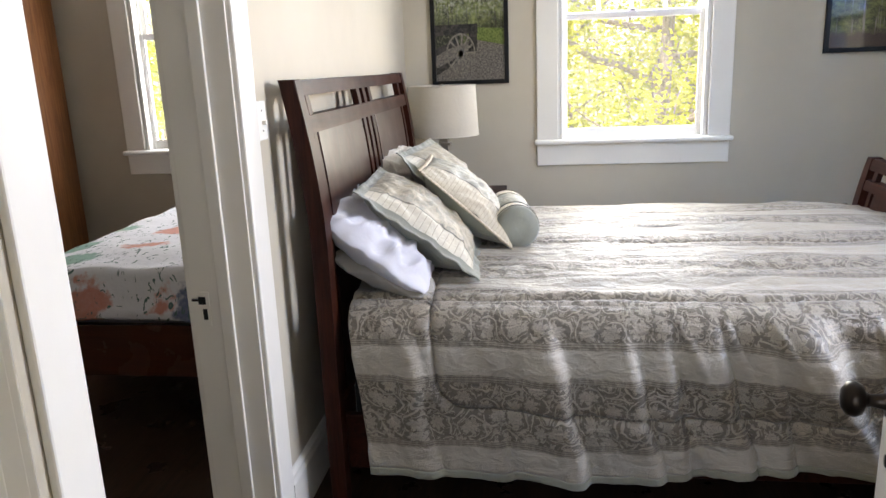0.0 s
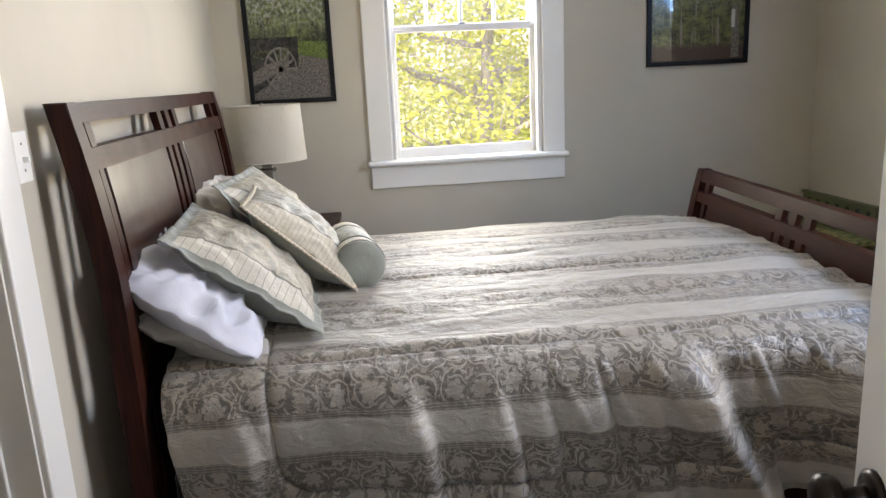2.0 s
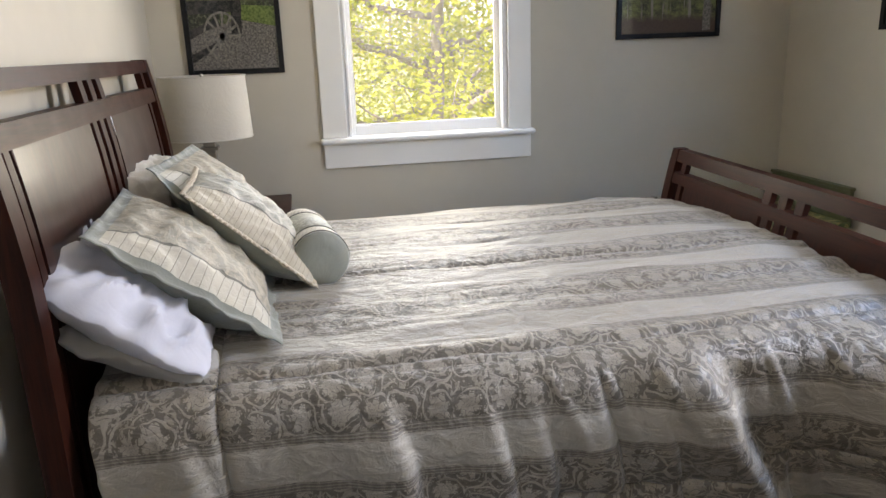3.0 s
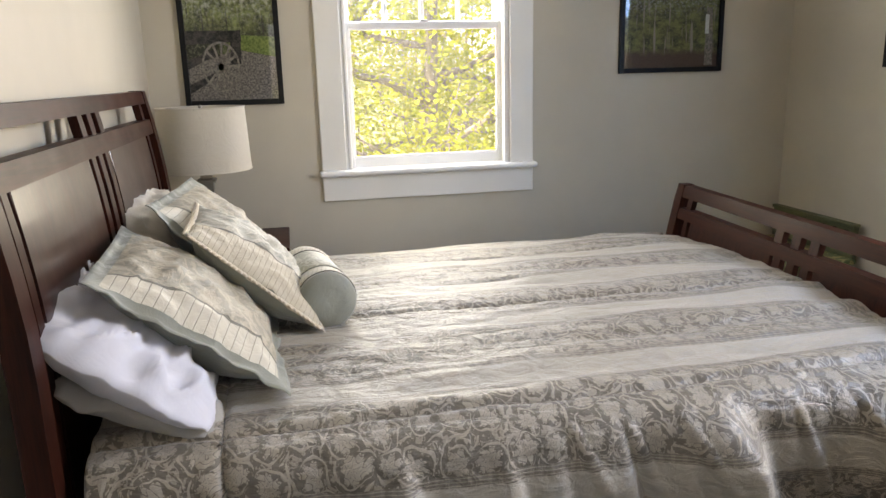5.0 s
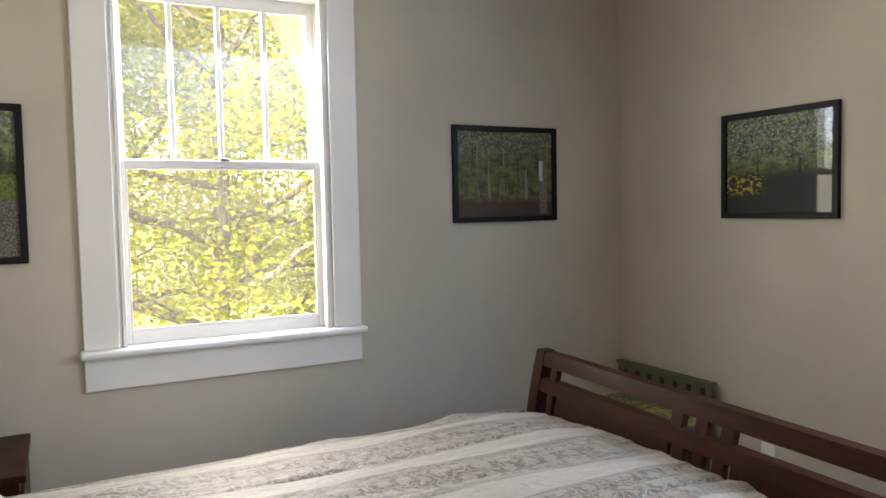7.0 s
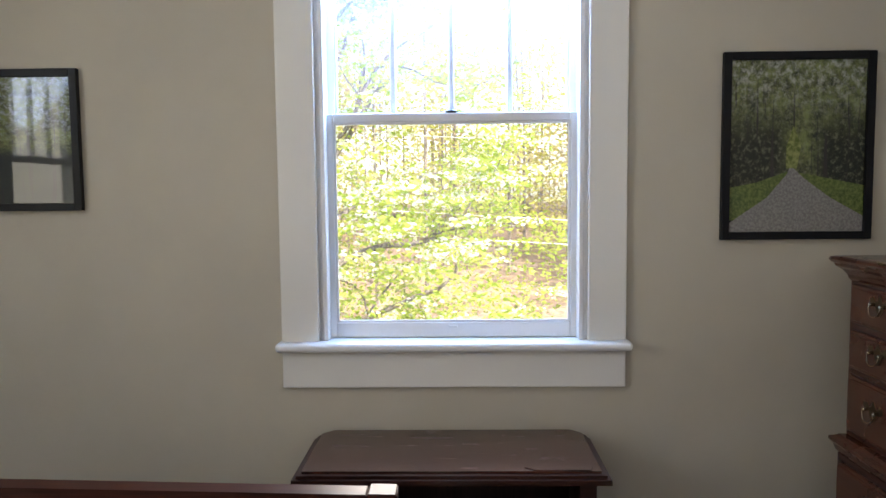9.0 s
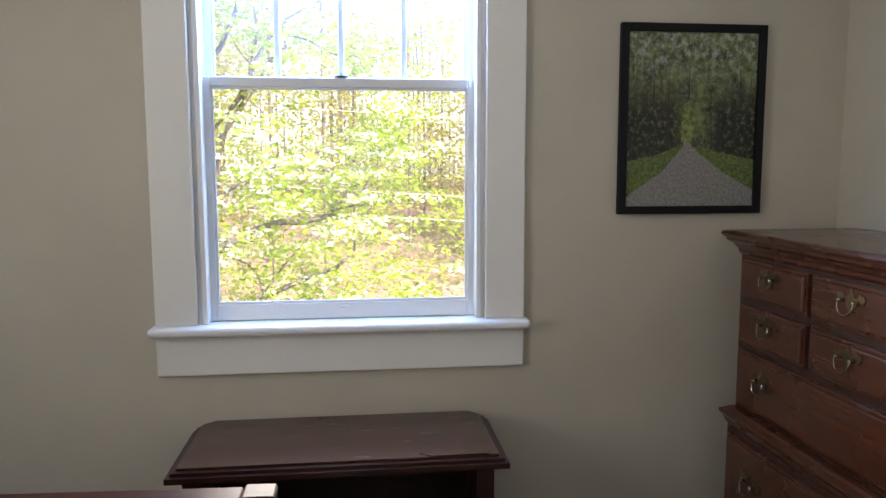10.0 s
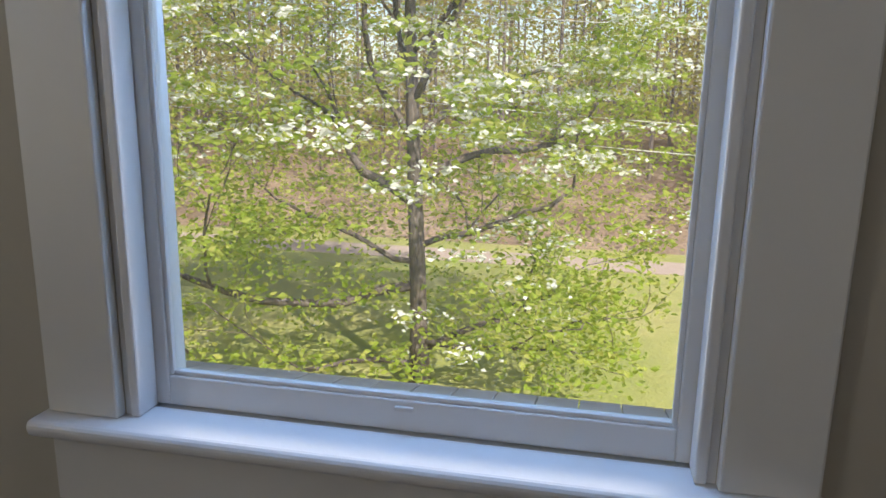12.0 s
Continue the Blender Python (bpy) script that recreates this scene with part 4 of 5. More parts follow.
def pleated():
    m, t, b = mat("pleated_cream", (0.62, 0.58, 0.5), 0.7)
    n = Net(t)
    xyz = n.node("SeparateXYZ")
    n.put(xyz.inputs[0], n.coord("Object"))
    geo = n.node("NewGeometry")
    nz = n.node("SeparateXYZ")
    n.put(nz.inputs[0], geo.outputs["Normal"])
    ang = n.math("ARCTAN2", nz.outputs[2], nz.outputs[0])
    p = n.step(n.math("ABSOLUTE", n.math("SINE", n.math("MULTIPLY", ang, 21.0))), 0.0, 0.25)
    # shade between the pleats is put into the colour as dark lines
    n.put(b.inputs["Base Color"], n.mix(p, (0.25, 0.22, 0.17), (0.62, 0.58, 0.5)))
    n.bump(b, p, 0.3, 0.004)
    return m


def quilted():
    m, t, b = mat("sage_damask", (0.42, 0.42, 0.35), 0.55)
    n = Net(t)
    c = n.coord()
    g = n.step(n.noise(c, 38, 3, 0.6, 1.8), 0.48, 0.55)
    n.put(b.inputs["Base Color"], n.mix(g, (0.33, 0.33, 0.27), (0.5, 0.49, 0.42)))
    n.bump(b, n.noise(c, 26, 4), 0.4, 0.01)
    return m


PLEAT, QUILT = pleated(), quilted()
PIPING = cloth("dark_piping", (0.13, 0.13, 0.11), 0.7)
bolster()


# ---- nightstand and lamp ----
def nightstand():
    x0, x1, y0, y1, h = -0.095, 0.50, 4.06, 4.56, 0.74
    e = thing("nightstand", ((x0 + x1) / 2, (y0 + y1) / 2, 0), "dark-stained wooden nightstand beside the bed", "nightstand")
    part("top", B(x0, x1, y0, y1, h - 0.025, h, 0.005), CHERRY, e)
    part("body", B(x0 + 0.02, x1 - 0.02, y0 + 0.015, y1 - 0.01, 0.1, h - 0.025, 0.003), CHERRY, e)
    for x in (x0 + 0.02, x1 - 0.06):
        for y in (y0 + 0.015, y1 - 0.05):
            part("leg", B(x, x + 0.04, y, y + 0.04, 0, 0.1, 0.003), CHERRYV, e)
    for z in (0.14, 0.43):
        d = part("drawer_front", B(x1 - 0.021, x1 - 0.008, y0 + 0.03, y1 - 0.03, z, z + 0.25, 0.003), CHERRY, e)
        part("pull", lathe(bmesh.new(), (x1 - 0.008, (y0 + y1) / 2, z + 0.125), [(0, 0), (0.008, 0), (0.007, 0.012), (0.014, 0.018), (0.012, 0.026), (0, 0.027)], 12, "X"), STEEL, d, "brushed metal pull")


nightstand()


def table_lamp():
    x, y, z = 0.15, 4.27, 0.74
    e = thing("table_lamp", (x, y, z), "table lamp with white linen drum shade and metal base", "lamp")
    part("base", B(x - 0.06, x + 0.06, y - 0.06, y + 0.06, z, z + 0.02, 0.004), STEEL, e)
    bm = bmesh.new()
    for w, a, b in ((0.045, 0.02, 0.035), (0.028, 0.035, 0.29), (0.042, 0.29, 0.305), (0.026, 0.305, 0.325), (0.038, 0.325, 0.335)):
        box(bm, x - w, x + w, y - w, y + w, z + a, z + b, 0.003)
    part("stem", bm, STEEL, e)
    part("socket", lathe(bmesh.new(), (x, y, z + 0.335), [(0, 0), (0.018, 0), (0.018, 0.06), (0.012, 0.07), (0, 0.07)], 14), BRASS, e, "brass socket", True)
    part("bulb", lathe(bmesh.new(), (x, y, z + 0.405), [(0, 0), (0.014, 0), (0.03, 0.05), (0.024, 0.075), (0, 0.09)], 16), PLATE, e, "white bulb", True)
    r0, r1, z0, z1 = 0.205, 0.193, 1.088, 1.368
    bm = bmesh.new()
    ring = 56
    for ra, rb in ((r0, r1), (r0 - 0.003, r1 - 0.003)):
        lo = [bm.verts.new((x + ra * math.cos(2 * math.pi * k / ring), y + ra * math.sin(2 * math.pi * k / ring), z0)) for k in range(ring)]
        hi = [bm.verts.new((x + rb * math.cos(2 * math.pi * k / ring), y + rb * math.sin(2 * math.pi * k / ring), z1)) for k in range(ring)]
        for k in range(ring):
            bm.faces.new((lo[k], lo[(k + 1) % ring], hi[(k + 1) % ring], hi[k]))
    part("shade", bm, LINEN, e, "off-white linen drum shade", True)
    for zz, rr in ((z0, r0), (z1, r1)):
        bm = tube(bmesh.new(), [(x + rr * math.cos(k / 24 * math.pi), y + rr * math.sin(k / 24 * math.pi), zz) for k in range(49)], 0.003, 6)
        part("shade_rim", bm, LINEN, e, smooth=True)
    for k in range(3):
        a = k * 2.094 + 0.5
        part("spider_arm", tube(bmesh.new(), [(x, y, z1 - 0.01), (x + r1 * math.cos(a), y + r1 * math.sin(a), z1 - 0.004)], 0.002, 6), STEEL, e)
    part("harp", tube(bmesh.new(), [(x + 0.05 * math.sin(k / 10 * math.pi), y, z + 0.345 + 0.27 * k / 10) for k in range(11)], 0.002, 6), STEEL, e)
    part("finial", lathe(bmesh.new(), (x, y, z1 - 0.012), [(0, 0), (0.008, 0), (0.006, 0.01), (0.01, 0.018), (0, 0.026)], 12), STEEL, e, "small metal finial", True)


def linen():
    m = cloth("linen_shade", (0.62, 0.575, 0.49), 0.9, weave=700)
    t = m.node_tree
    n = Net(t)
    b = t.nodes["Principled BSDF"]
    tr = n.node("BsdfTranslucent")
    tr.inputs[0].default_value = (0.72, 0.66, 0.55, 1)
    mixer = n.node("MixShader")
    mixer.inputs[0].default_value = 0.25
    t.links.new(b.outputs[0], mixer.inputs[1])
    t.links.new(tr.outputs[0], mixer.inputs[2])
    t.links.new(mixer.outputs[0], t.nodes["Material Output"].inputs[0])
    return m


LINEN = linen()
table_lamp()


# ---- chest on chest ----
def bail_pull(e, x, y, z):
    """A brass bail handle on a pierced back plate, on a front that faces north."""
    bm = bmesh.new()
    out = [(a * 1.3, b * 1.35) for a, b in ((-0.040, 0.012), (-0.036, 0.022), (-0.030, 0.018), (-0.024, 0.024), (-0.017, 0.012), (-0.009, 0.014), (-0.004, 0.026), (0, 0.030), (0.004, 0.026), (0.009, 0.014), (0.017, 0.012), (0.024, 0.024), (0.030, 0.018), (0.036, 0.022), (0.040, 0.012), (0.032, 0.002), (0.018, 0.004), (0.012, -0.004), (0.006, -0.012), (0, -0.018), (-0.006, -0.012), (-0.012, -0.004), (-0.018, 0.004), (-0.032, 0.002))]
    prism(bm, [(x + a, z + b) for a, b in out], "y", y, y + 0.002)
    part("back_plate", bm, BRASS, e, "pierced brass back plate")
    for s in (-1, 1):
        part("post", lathe(bmesh.new(), (x + s * 0.026, y, z + 0.008), [(0, 0), (0.006, 0), (0.004, 0.010), (0.0055, 0.014), (0.004, 0.018), (0, 0.019)], 10, "Y"), BRASSL, e, smooth=True)
    pts = [(x + 0.029 * math.cos(math.pi * k / 12), y + 0.016 + 0.006 * math.sin(math.pi * k / 12), z + 0.008 - 0.033 * math.sin(math.pi * k / 12) ** 0.75) for k in range(13)]
    part("bail", tube(bmesh.new(), pts, 0.0021, 8), BRASSL, e, "brass bail", True)


def drawer(e, x0, x1, y, z0, z1, pulls):
    # shadow line round the drawer, set on as a thin dark strip
    part("drawer_gap_shade", B(x0 - 0.005, x1 + 0.005, y - 0.015, y + 0.0015, z0 - 0.005, z1 + 0.005), DARKW, e, "dark strip standing for the shaded gap round a drawer")
    bm = B(x0, x1, y - 0.02, y + 0.010, z0, z1, 0.004, 2)
    box(bm, x0 + 0.009, x1 - 0.009, y + 0.002, y + 0.018, z0 + 0.009, z1 - 0.009, 0.007, 3)
    d = part("drawer", bm, MAHOG, e)
    for x in pulls:
        bail_pull(d, x, y + 0.0185, (z0 + z1) / 2 + 0.010)


def moulding(bm, x0, x1, y0, y1, profile):
    """A moulding round front and two sides of a case: (overhang, height) pairs from below."""
    rings = []
    for o, z in profile:
        rings.append([bm.verts.new(p) for p in ((x0 - o, y0, z), (x1 + o, y0, z), (x1 + o, y1 + o, z), (x0 - o, y1 + o, z))])
    for a, b in zip(rings, rings[1:]):
        for k in range(4):
            bm.faces.new((a[k], a[(k + 1) % 4], b[(k + 1) % 4], b[k]))
    bm.faces.new(rings[0])
    bm.faces.new(rings[-1])
    return bm


def tall_chest():
    e = thing("chest_of_drawers", (2.7, 0.62, 0), "reddish mahogany chest of drawers with brass bail pulls", "dresser")
    x0, x1, yb, yf = 2.13, 3.235, 0.425, 0.828
    part("upper_case", B(x0, x1, yb, yf, 0.735, 1.238, 0.003), MAHOGV, e)
    part("cornice", moulding(bmesh.new(), x0, x1, yb, yf, [(0.0, 1.228), (0.006, 1.236), (0.008, 1.246), (0.02, 1.262), (0.034, 1.272), (0.036, 1.280), (0.042, 1.284), (0.048, 1.292), (0.044, 1.300), (0.036, 1.303)]), MAHOG, e)
    part("waist_moulding", moulding(bmesh.new(), x0 - 0.02, x1 + 0.0, yb, yf + 0.022, [(0.0, 0.675), (0.006, 0.682), (0.012, 0.70), (0.022, 0.712), (0.022, 0.722), (0.008, 0.728), (0.0, 0.7345)]), MAHOG, e)
    part("lower_case", B(x0 - 0.02, x1 + 0.002, yb, yf + 0.024, 0.13, 0.674, 0.003), MAHOGV, e)
    part("base_moulding", moulding(bmesh.new(), x0 - 0.02, x1 + 0.002, yb, yf + 0.024, [(0.0, 0.135), (0.01, 0.13), (0.018, 0.10), (0.018, 0.08)]), MAHOG, e)
    for x in (x0 - 0.03, x1 - 0.10):
        for y in (yb + 0.005, yf - 0.075):
            bm = bmesh.new()
            prism(bm, [(x, 0.08), (x + 0.11, 0.08), (x + 0.10, 0.05), (x + 0.08, 0.02), (x + 0.085, 0.0), (x + 0.02, 0.0), (x + 0.012, 0.04)], "y", y, y + 0.10)
            part("bracket_foot", bm, MAHOGV, e)
    cols = [(x1 - 0.018 - 0.352 * (k + 1) - 0.006 * k, x1 - 0.018 - 0.352 * k - 0.006 * k) for k in range(3)]
    for a, b in cols:
        for z0, z1 in ((1.098, 1.218), (0.955, 1.075)):
            drawer(e, a + 0.006, b - 0.006, yf, z0, z1, [(a + b) / 2])
    drawer(e, x0 + 0.02, x1 - 0.02, yf, 0.752, 0.932, [x1 - 0.18, x0 + 0.18])
    for z0, z1 in ((0.405, 0.655), (0.145, 0.385)):
        drawer(e, x0 + 0.0, x1 - 0.018, yf + 0.024, z0, z1, [x1 - 0.18, x0 + 0.16])


tall_chest()


# ---- low cabinet under the east window ----
def scuffed():
    """Old varnish with rings, knots and pale rubbed patches."""
    m = timber("scuffed_varnish", (0.022, 0.007, 0.0044), (0.066, 0.02, 0.0105), 0.24, axis=1, coat=0.5)
    t = m.node_tree
    n = Net(t)
    b = t.nodes["Principled BSDF"]
    old = b.inputs["Base Color"].links[0].from_socket
    c = n.coord()
    spot = n.step(n.noise(n.scaled(c, (9, 5, 1)), 1.0, 3), 0.62, 0.7)
    rub = n.step(n.noise(n.scaled(c, (14, 3, 1)), 1.6, 5, 0.7), 0.55, 0.75)
    col = n.mix(n.math("MULTIPLY", rub, 0.22), old, (0.13, 0.05, 0.032))
    n.put(b.inputs["Base Color"], n.mix(n.math("MULTIPLY", spot, 0.7), col, (0.035, 0.014, 0.016)))
    n.put(b.inputs["Roughness"], n.math("MULTIPLY_ADD", rub, 0.14, 0.22))
    b.inputs["Specular IOR Level"].default_value = 0.55
    return m


SCUFFED = scuffed()


def low_cabinet():
    x0, x1, y0, y1, h = 2.985, 3.355, 1.655, 2.525, 0.71
    e = thing("low_cabinet", ((x0 + x1) / 2, (y0 + y1) / 2, 0), "worn reddish-brown open cabinet under the window, scuffed top", "cabinet")
    c = 0.035

    def outline(o, cut):
        return [(x0 - o, y0 - o), (x1 - cut, y0 - o), (x1, y0 - o + cut), (x1, y1 + o - cut), (x1 - cut, y1 + o), (x0 - o, y1 + o)]
    part("top", prism(bmesh.new(), outline(0.0, c), "z", h - 0.008, h), SCUFFED, e, "scuffed and stained veneer top")
    lip = prism(bmesh.new(), [(x0 + 0.002, y0 + 0.03), (x0 + 0.03, y0 + 0.02), (x0 + 0.026, y0 + 0.22), (x0 + 0.003, y0 + 0.19)], "z", h + 0.0003, h + 0.0025)
    part("lifted_veneer", lip, SCUFFED, e, "lifted strip of veneer")
    part("top_moulding", prism(bmesh.new(), outline(0.014, c), "z", h - 0.018, h - 0.0085), WALNUT, e)
    part("top_moulding", prism(bmesh.new(), outline(0.026, c), "z", h - 0.034, h - 0.0185), WALNUT, e)
    for y in (y0 + 0.015, y1 - 0.04):
        part("side_panel", B(x0 + 0.012, x1 - 0.005, y, y + 0.025, 0, h - 0.035, 0.002), WALNUT, e)
    for y in (y0 + 0.012, y1 - 0.062):
        part("stile", B(x0 + 0.005, x0 + 0.025, y, y + 0.05, 0, h - 0.035, 0.002), WALNUT, e)
    part("back_panel", B(x1 - 0.02, x1 - 0.008, y0 + 0.04, y1 - 0.04, 0.03, h - 0.035), DARKW, e)
    for z in (0.04, 0.34):
        part("shelf", B(x0 + 0.02, x1 - 0.02, y0 + 0.04, y1 - 0.04, z, z + 0.02, 0.002), WALNUT, e)
    part("plinth", B(x0 + 0.02, x0 + 0.035, y0 + 0.06, y1 - 0.06, 0.0, 0.04), WALNUT, e)


low_cabinet()


# ---- green painted bench behind the footboard ----
def green_bench():
    x0, x1, y0, y1, h = 2.72, 3.365, 3.93, 4.585, 0.50
    e = thing("painted_bench", ((x0 + x1) / 2, (y0 + y1) / 2, 0), "green painted corner table with notched back and gold vine top", "bench")
    part("top", B(x0, x1, y0, y1, h - 0.03, h, 0.006), GREENP, e, "green top painted with gold vines")
    bm = B(x1 - 0.03, x1 - 0.004, y0, y1, h, 0.665, 0.004)
    back = part("back_rail", bm, GREENQ, e)
    n = 7
    for k in range(n):
        y = y0 + 0.04 + (y1 - y0 - 0.12) * k / (n - 1)
        part("notch", B(x1 - 0.034, x1 - 0.0305, y, y + 0.028, 0.615, 0.648), DARKG, back, "dark notch")
    part("cap", B(x1 - 0.042, x1 - 0.004, y0 - 0.01, y1, 0.6655, 0.685, 0.004), GREENQ, e)
    for x in (x0 + 0.02, x1 - 0.065):
        for y in (y0 + 0.02, y1 - 0.065):
            part("leg", B(x, x + 0.045, y, y + 0.045, 0, h - 0.03, 0.004), GREENQ, e)
    part("apron", B(x0 + 0.03, x0 + 0.05, y0 + 0.065, y1 - 0.065, h - 0.13, h - 0.0305, 0.002), GREENQ, e)
    part("apron", B(x0 + 0.065, x1 - 0.065, y0 + 0.03, y0 + 0.05, h - 0.13, h - 0.0305, 0.002), GREENQ, e)


def vine_paint():
    m, t, b = mat("green_vine_paint", (0.1, 0.12, 0.05), 0.5)
    n = Net(t)
    c = n.coord()
    g = n.step(n.noise(c, 13, 2, 0.5, 2.4), 0.52, 0.56)
    n.put(b.inputs["Base Color"], n.mix(g, (0.13, 0.16, 0.06), (0.4, 0.35, 0.15)))
    return m


GREENP = vine_paint()
GREENQ = painted("green_paint", (0.115, 0.125, 0.062), 0.5, amount=0.15)
DARKG = painted("dark_green_paint", (0.02, 0.028, 0.015), 0.7, amount=0.1)
green_bench()


# ---- switch and outlet ----
def toggle_switch(y, z):
    e = thing("light_switch", (WX, y, z), "ivory toggle light switch on the wall", "light switch")
    part("cover_plate", B(WX, WX + 0.006, y - 0.035, y + 0.035, z - 0.058, z + 0.058, 0.0025), PLATE, e)
    part("toggle", B(WX + 0.005, WX + 0.020, y - 0.005, y + 0.005, z - 0.013, z + 0.001, 0.002), PLATE, e)
    for q in (-0.03, 0.03):
        part("screw", lathe(bmesh.new(), (WX + 0.006, y, z + q), [(0, 0), (0.0035, 0), (0.003, 0.001), (0, 0.001)], 10, "X"), STEEL, e)


toggle_switch(2.135, 1.337)


def outlet(y, z):
    e = thing("wall_outlet", (EX, y, z), "white wall outlet plate", "outlet")
    p = part("cover_plate", B(EX - 0.006, EX, y - 0.035, y + 0.035, z - 0.058, z + 0.058, 0.0025), PLATE, e)
    for q in (-0.02, 0.02):
        part("socket", B(EX - 0.008, EX - 0.0062, y - 0.015, y + 0.015, z + q - 0.013, z + q + 0.013, 0.0006), PLATE, e)


outlet(3.66, 0.40)


# ---- pictures ----
def print_paper(name, kind):
    """Photographic prints under shiny glazing, made from soft noise: woods, a track, a wheel by a fence."""
    m, t, b = mat(name, (0.1, 0.1, 0.1), 0.6, coat=0.55, spec=0.1)
    b.inputs["Coat Roughness"].default_value = 0.03
    n = Net(t)
    uv = n.node("UVMap", uv_map="print").outputs[0]
    xyz = n.node("SeparateXYZ")
    n.put(xyz.inputs[0], uv)
    u, v = xyz.outputs[0], xyz.outputs[1]
    leaf = n.noise(uv, 10, 8, 0.72)
    fine = n.noise(uv, 60, 4, 0.7)
    green = n.mix(n.step(leaf, 0.35, 0.68), (0.024, 0.03, 0.018), (0.19, 0.22, 0.075))
    green = n.mix(n.math("MULTIPLY", n.step(fine, 0.5, 0.7), 0.6), green, (0.27, 0.3, 0.12))
    trunks = n.noise(n.scaled(uv, (26, 0.9, 1)), 1.0, 3, 0.6, 0.3)
    stems = n.math("MULTIPLY", n.step(trunks, 0.56, 0.62), n.math("SUBTRACT", 1.0, n.step(v, 0.75, 0.95)))
    if kind == "woods":
        base = n.mix(stems, n.mix(0.35, green, (0.07, 0.055, 0.04)), (0.2, 0.18, 0.15))
        sky = n.math("MULTIPLY", n.step(v, 0.55, 0.95), n.step(n.noise(uv, 36, 5, 0.7), 0.46, 0.7))
        base = n.mix(sky, base, (0.3, 0.33, 0.35))
        soil = n.mix(fine, (0.03, 0.02, 0.016), (0.11, 0.075, 0.06))
        base = n.mix(n.math("SUBTRACT", 1.0, n.step(n.math("ADD", v, n.math("MULTIPLY", leaf, 0.15)), 0.22, 0.34)), base, soil)
    elif kind == "dusk":
        base = n.mix(stems, n.mix(n.step(v, 0.35, 0.5), (0.03, 0.035, 0.03), green), (0.03, 0.03, 0.03))
        sky = n.math("MULTIPLY", n.step(v, 0.4, 0.8), n.step(n.noise(uv, 30, 6, 0.7), 0.44, 0.66))
        base = n.mix(sky, base, (0.34, 0.37, 0.4))
        gold = n.math("MULTIPLY", n.step(n.noise(uv, 22, 4), 0.5, 0.58), n.math("SUBTRACT", 1.0, n.step(n.math("ABSOLUTE", n.math("SUBTRACT", v, 0.3)), 0.06, 0.14)))
        gold = n.math("MULTIPLY", gold, n.math("SUBTRACT", 1.0, n.step(u, 0.3, 0.42)))
        base = n.mix(gold, base, (0.4, 0.3, 0.03))
    else:
        sky = n.math("MULTIPLY", n.step(v, 0.6, 0.95), n.step(n.noise(uv, 22, 6, 0.72), 0.44, 0.68))
        side = n.step(n.math("ABSOLUTE", n.math("SUBTRACT", u, 0.54)), 0.05, 0.2)
        dim = n.mix(n.math("MULTIPLY", side, n.math("SUBTRACT", 1.0, n.step(v, 0.5, 0.8))), green, (0.02, 0.022, 0.014))
        twig = n.step(n.noise(uv, 26, 7, 0.75), 0.48, 0.68)
        dim = n.mix(n.math("MULTIPLY", twig, 0.6), dim, (0.24, 0.25, 0.15))
        base = n.mix(sky, n.mix(stems, dim, (0.035, 0.032, 0.026)), (0.42, 0.43, 0.37))
    n.put(b.inputs["Base Color"], base)
    return m


def sheet(bm, u0, v0, u1, v1, place):
    vs = [bm.verts.new(place(u, v)) for u, v in ((u0, v0), (u1, v0), (u1, v1), (u0, v1))]
    f = bm.faces.new(vs)
    layer = bm.loops.layers.uv.get("print") or bm.loops.layers.uv.new("print")
    for loop, uv in zip(f.loops, ((0, 0), (1, 0), (1, 1), (0, 1))):
        loop[layer].uv = uv


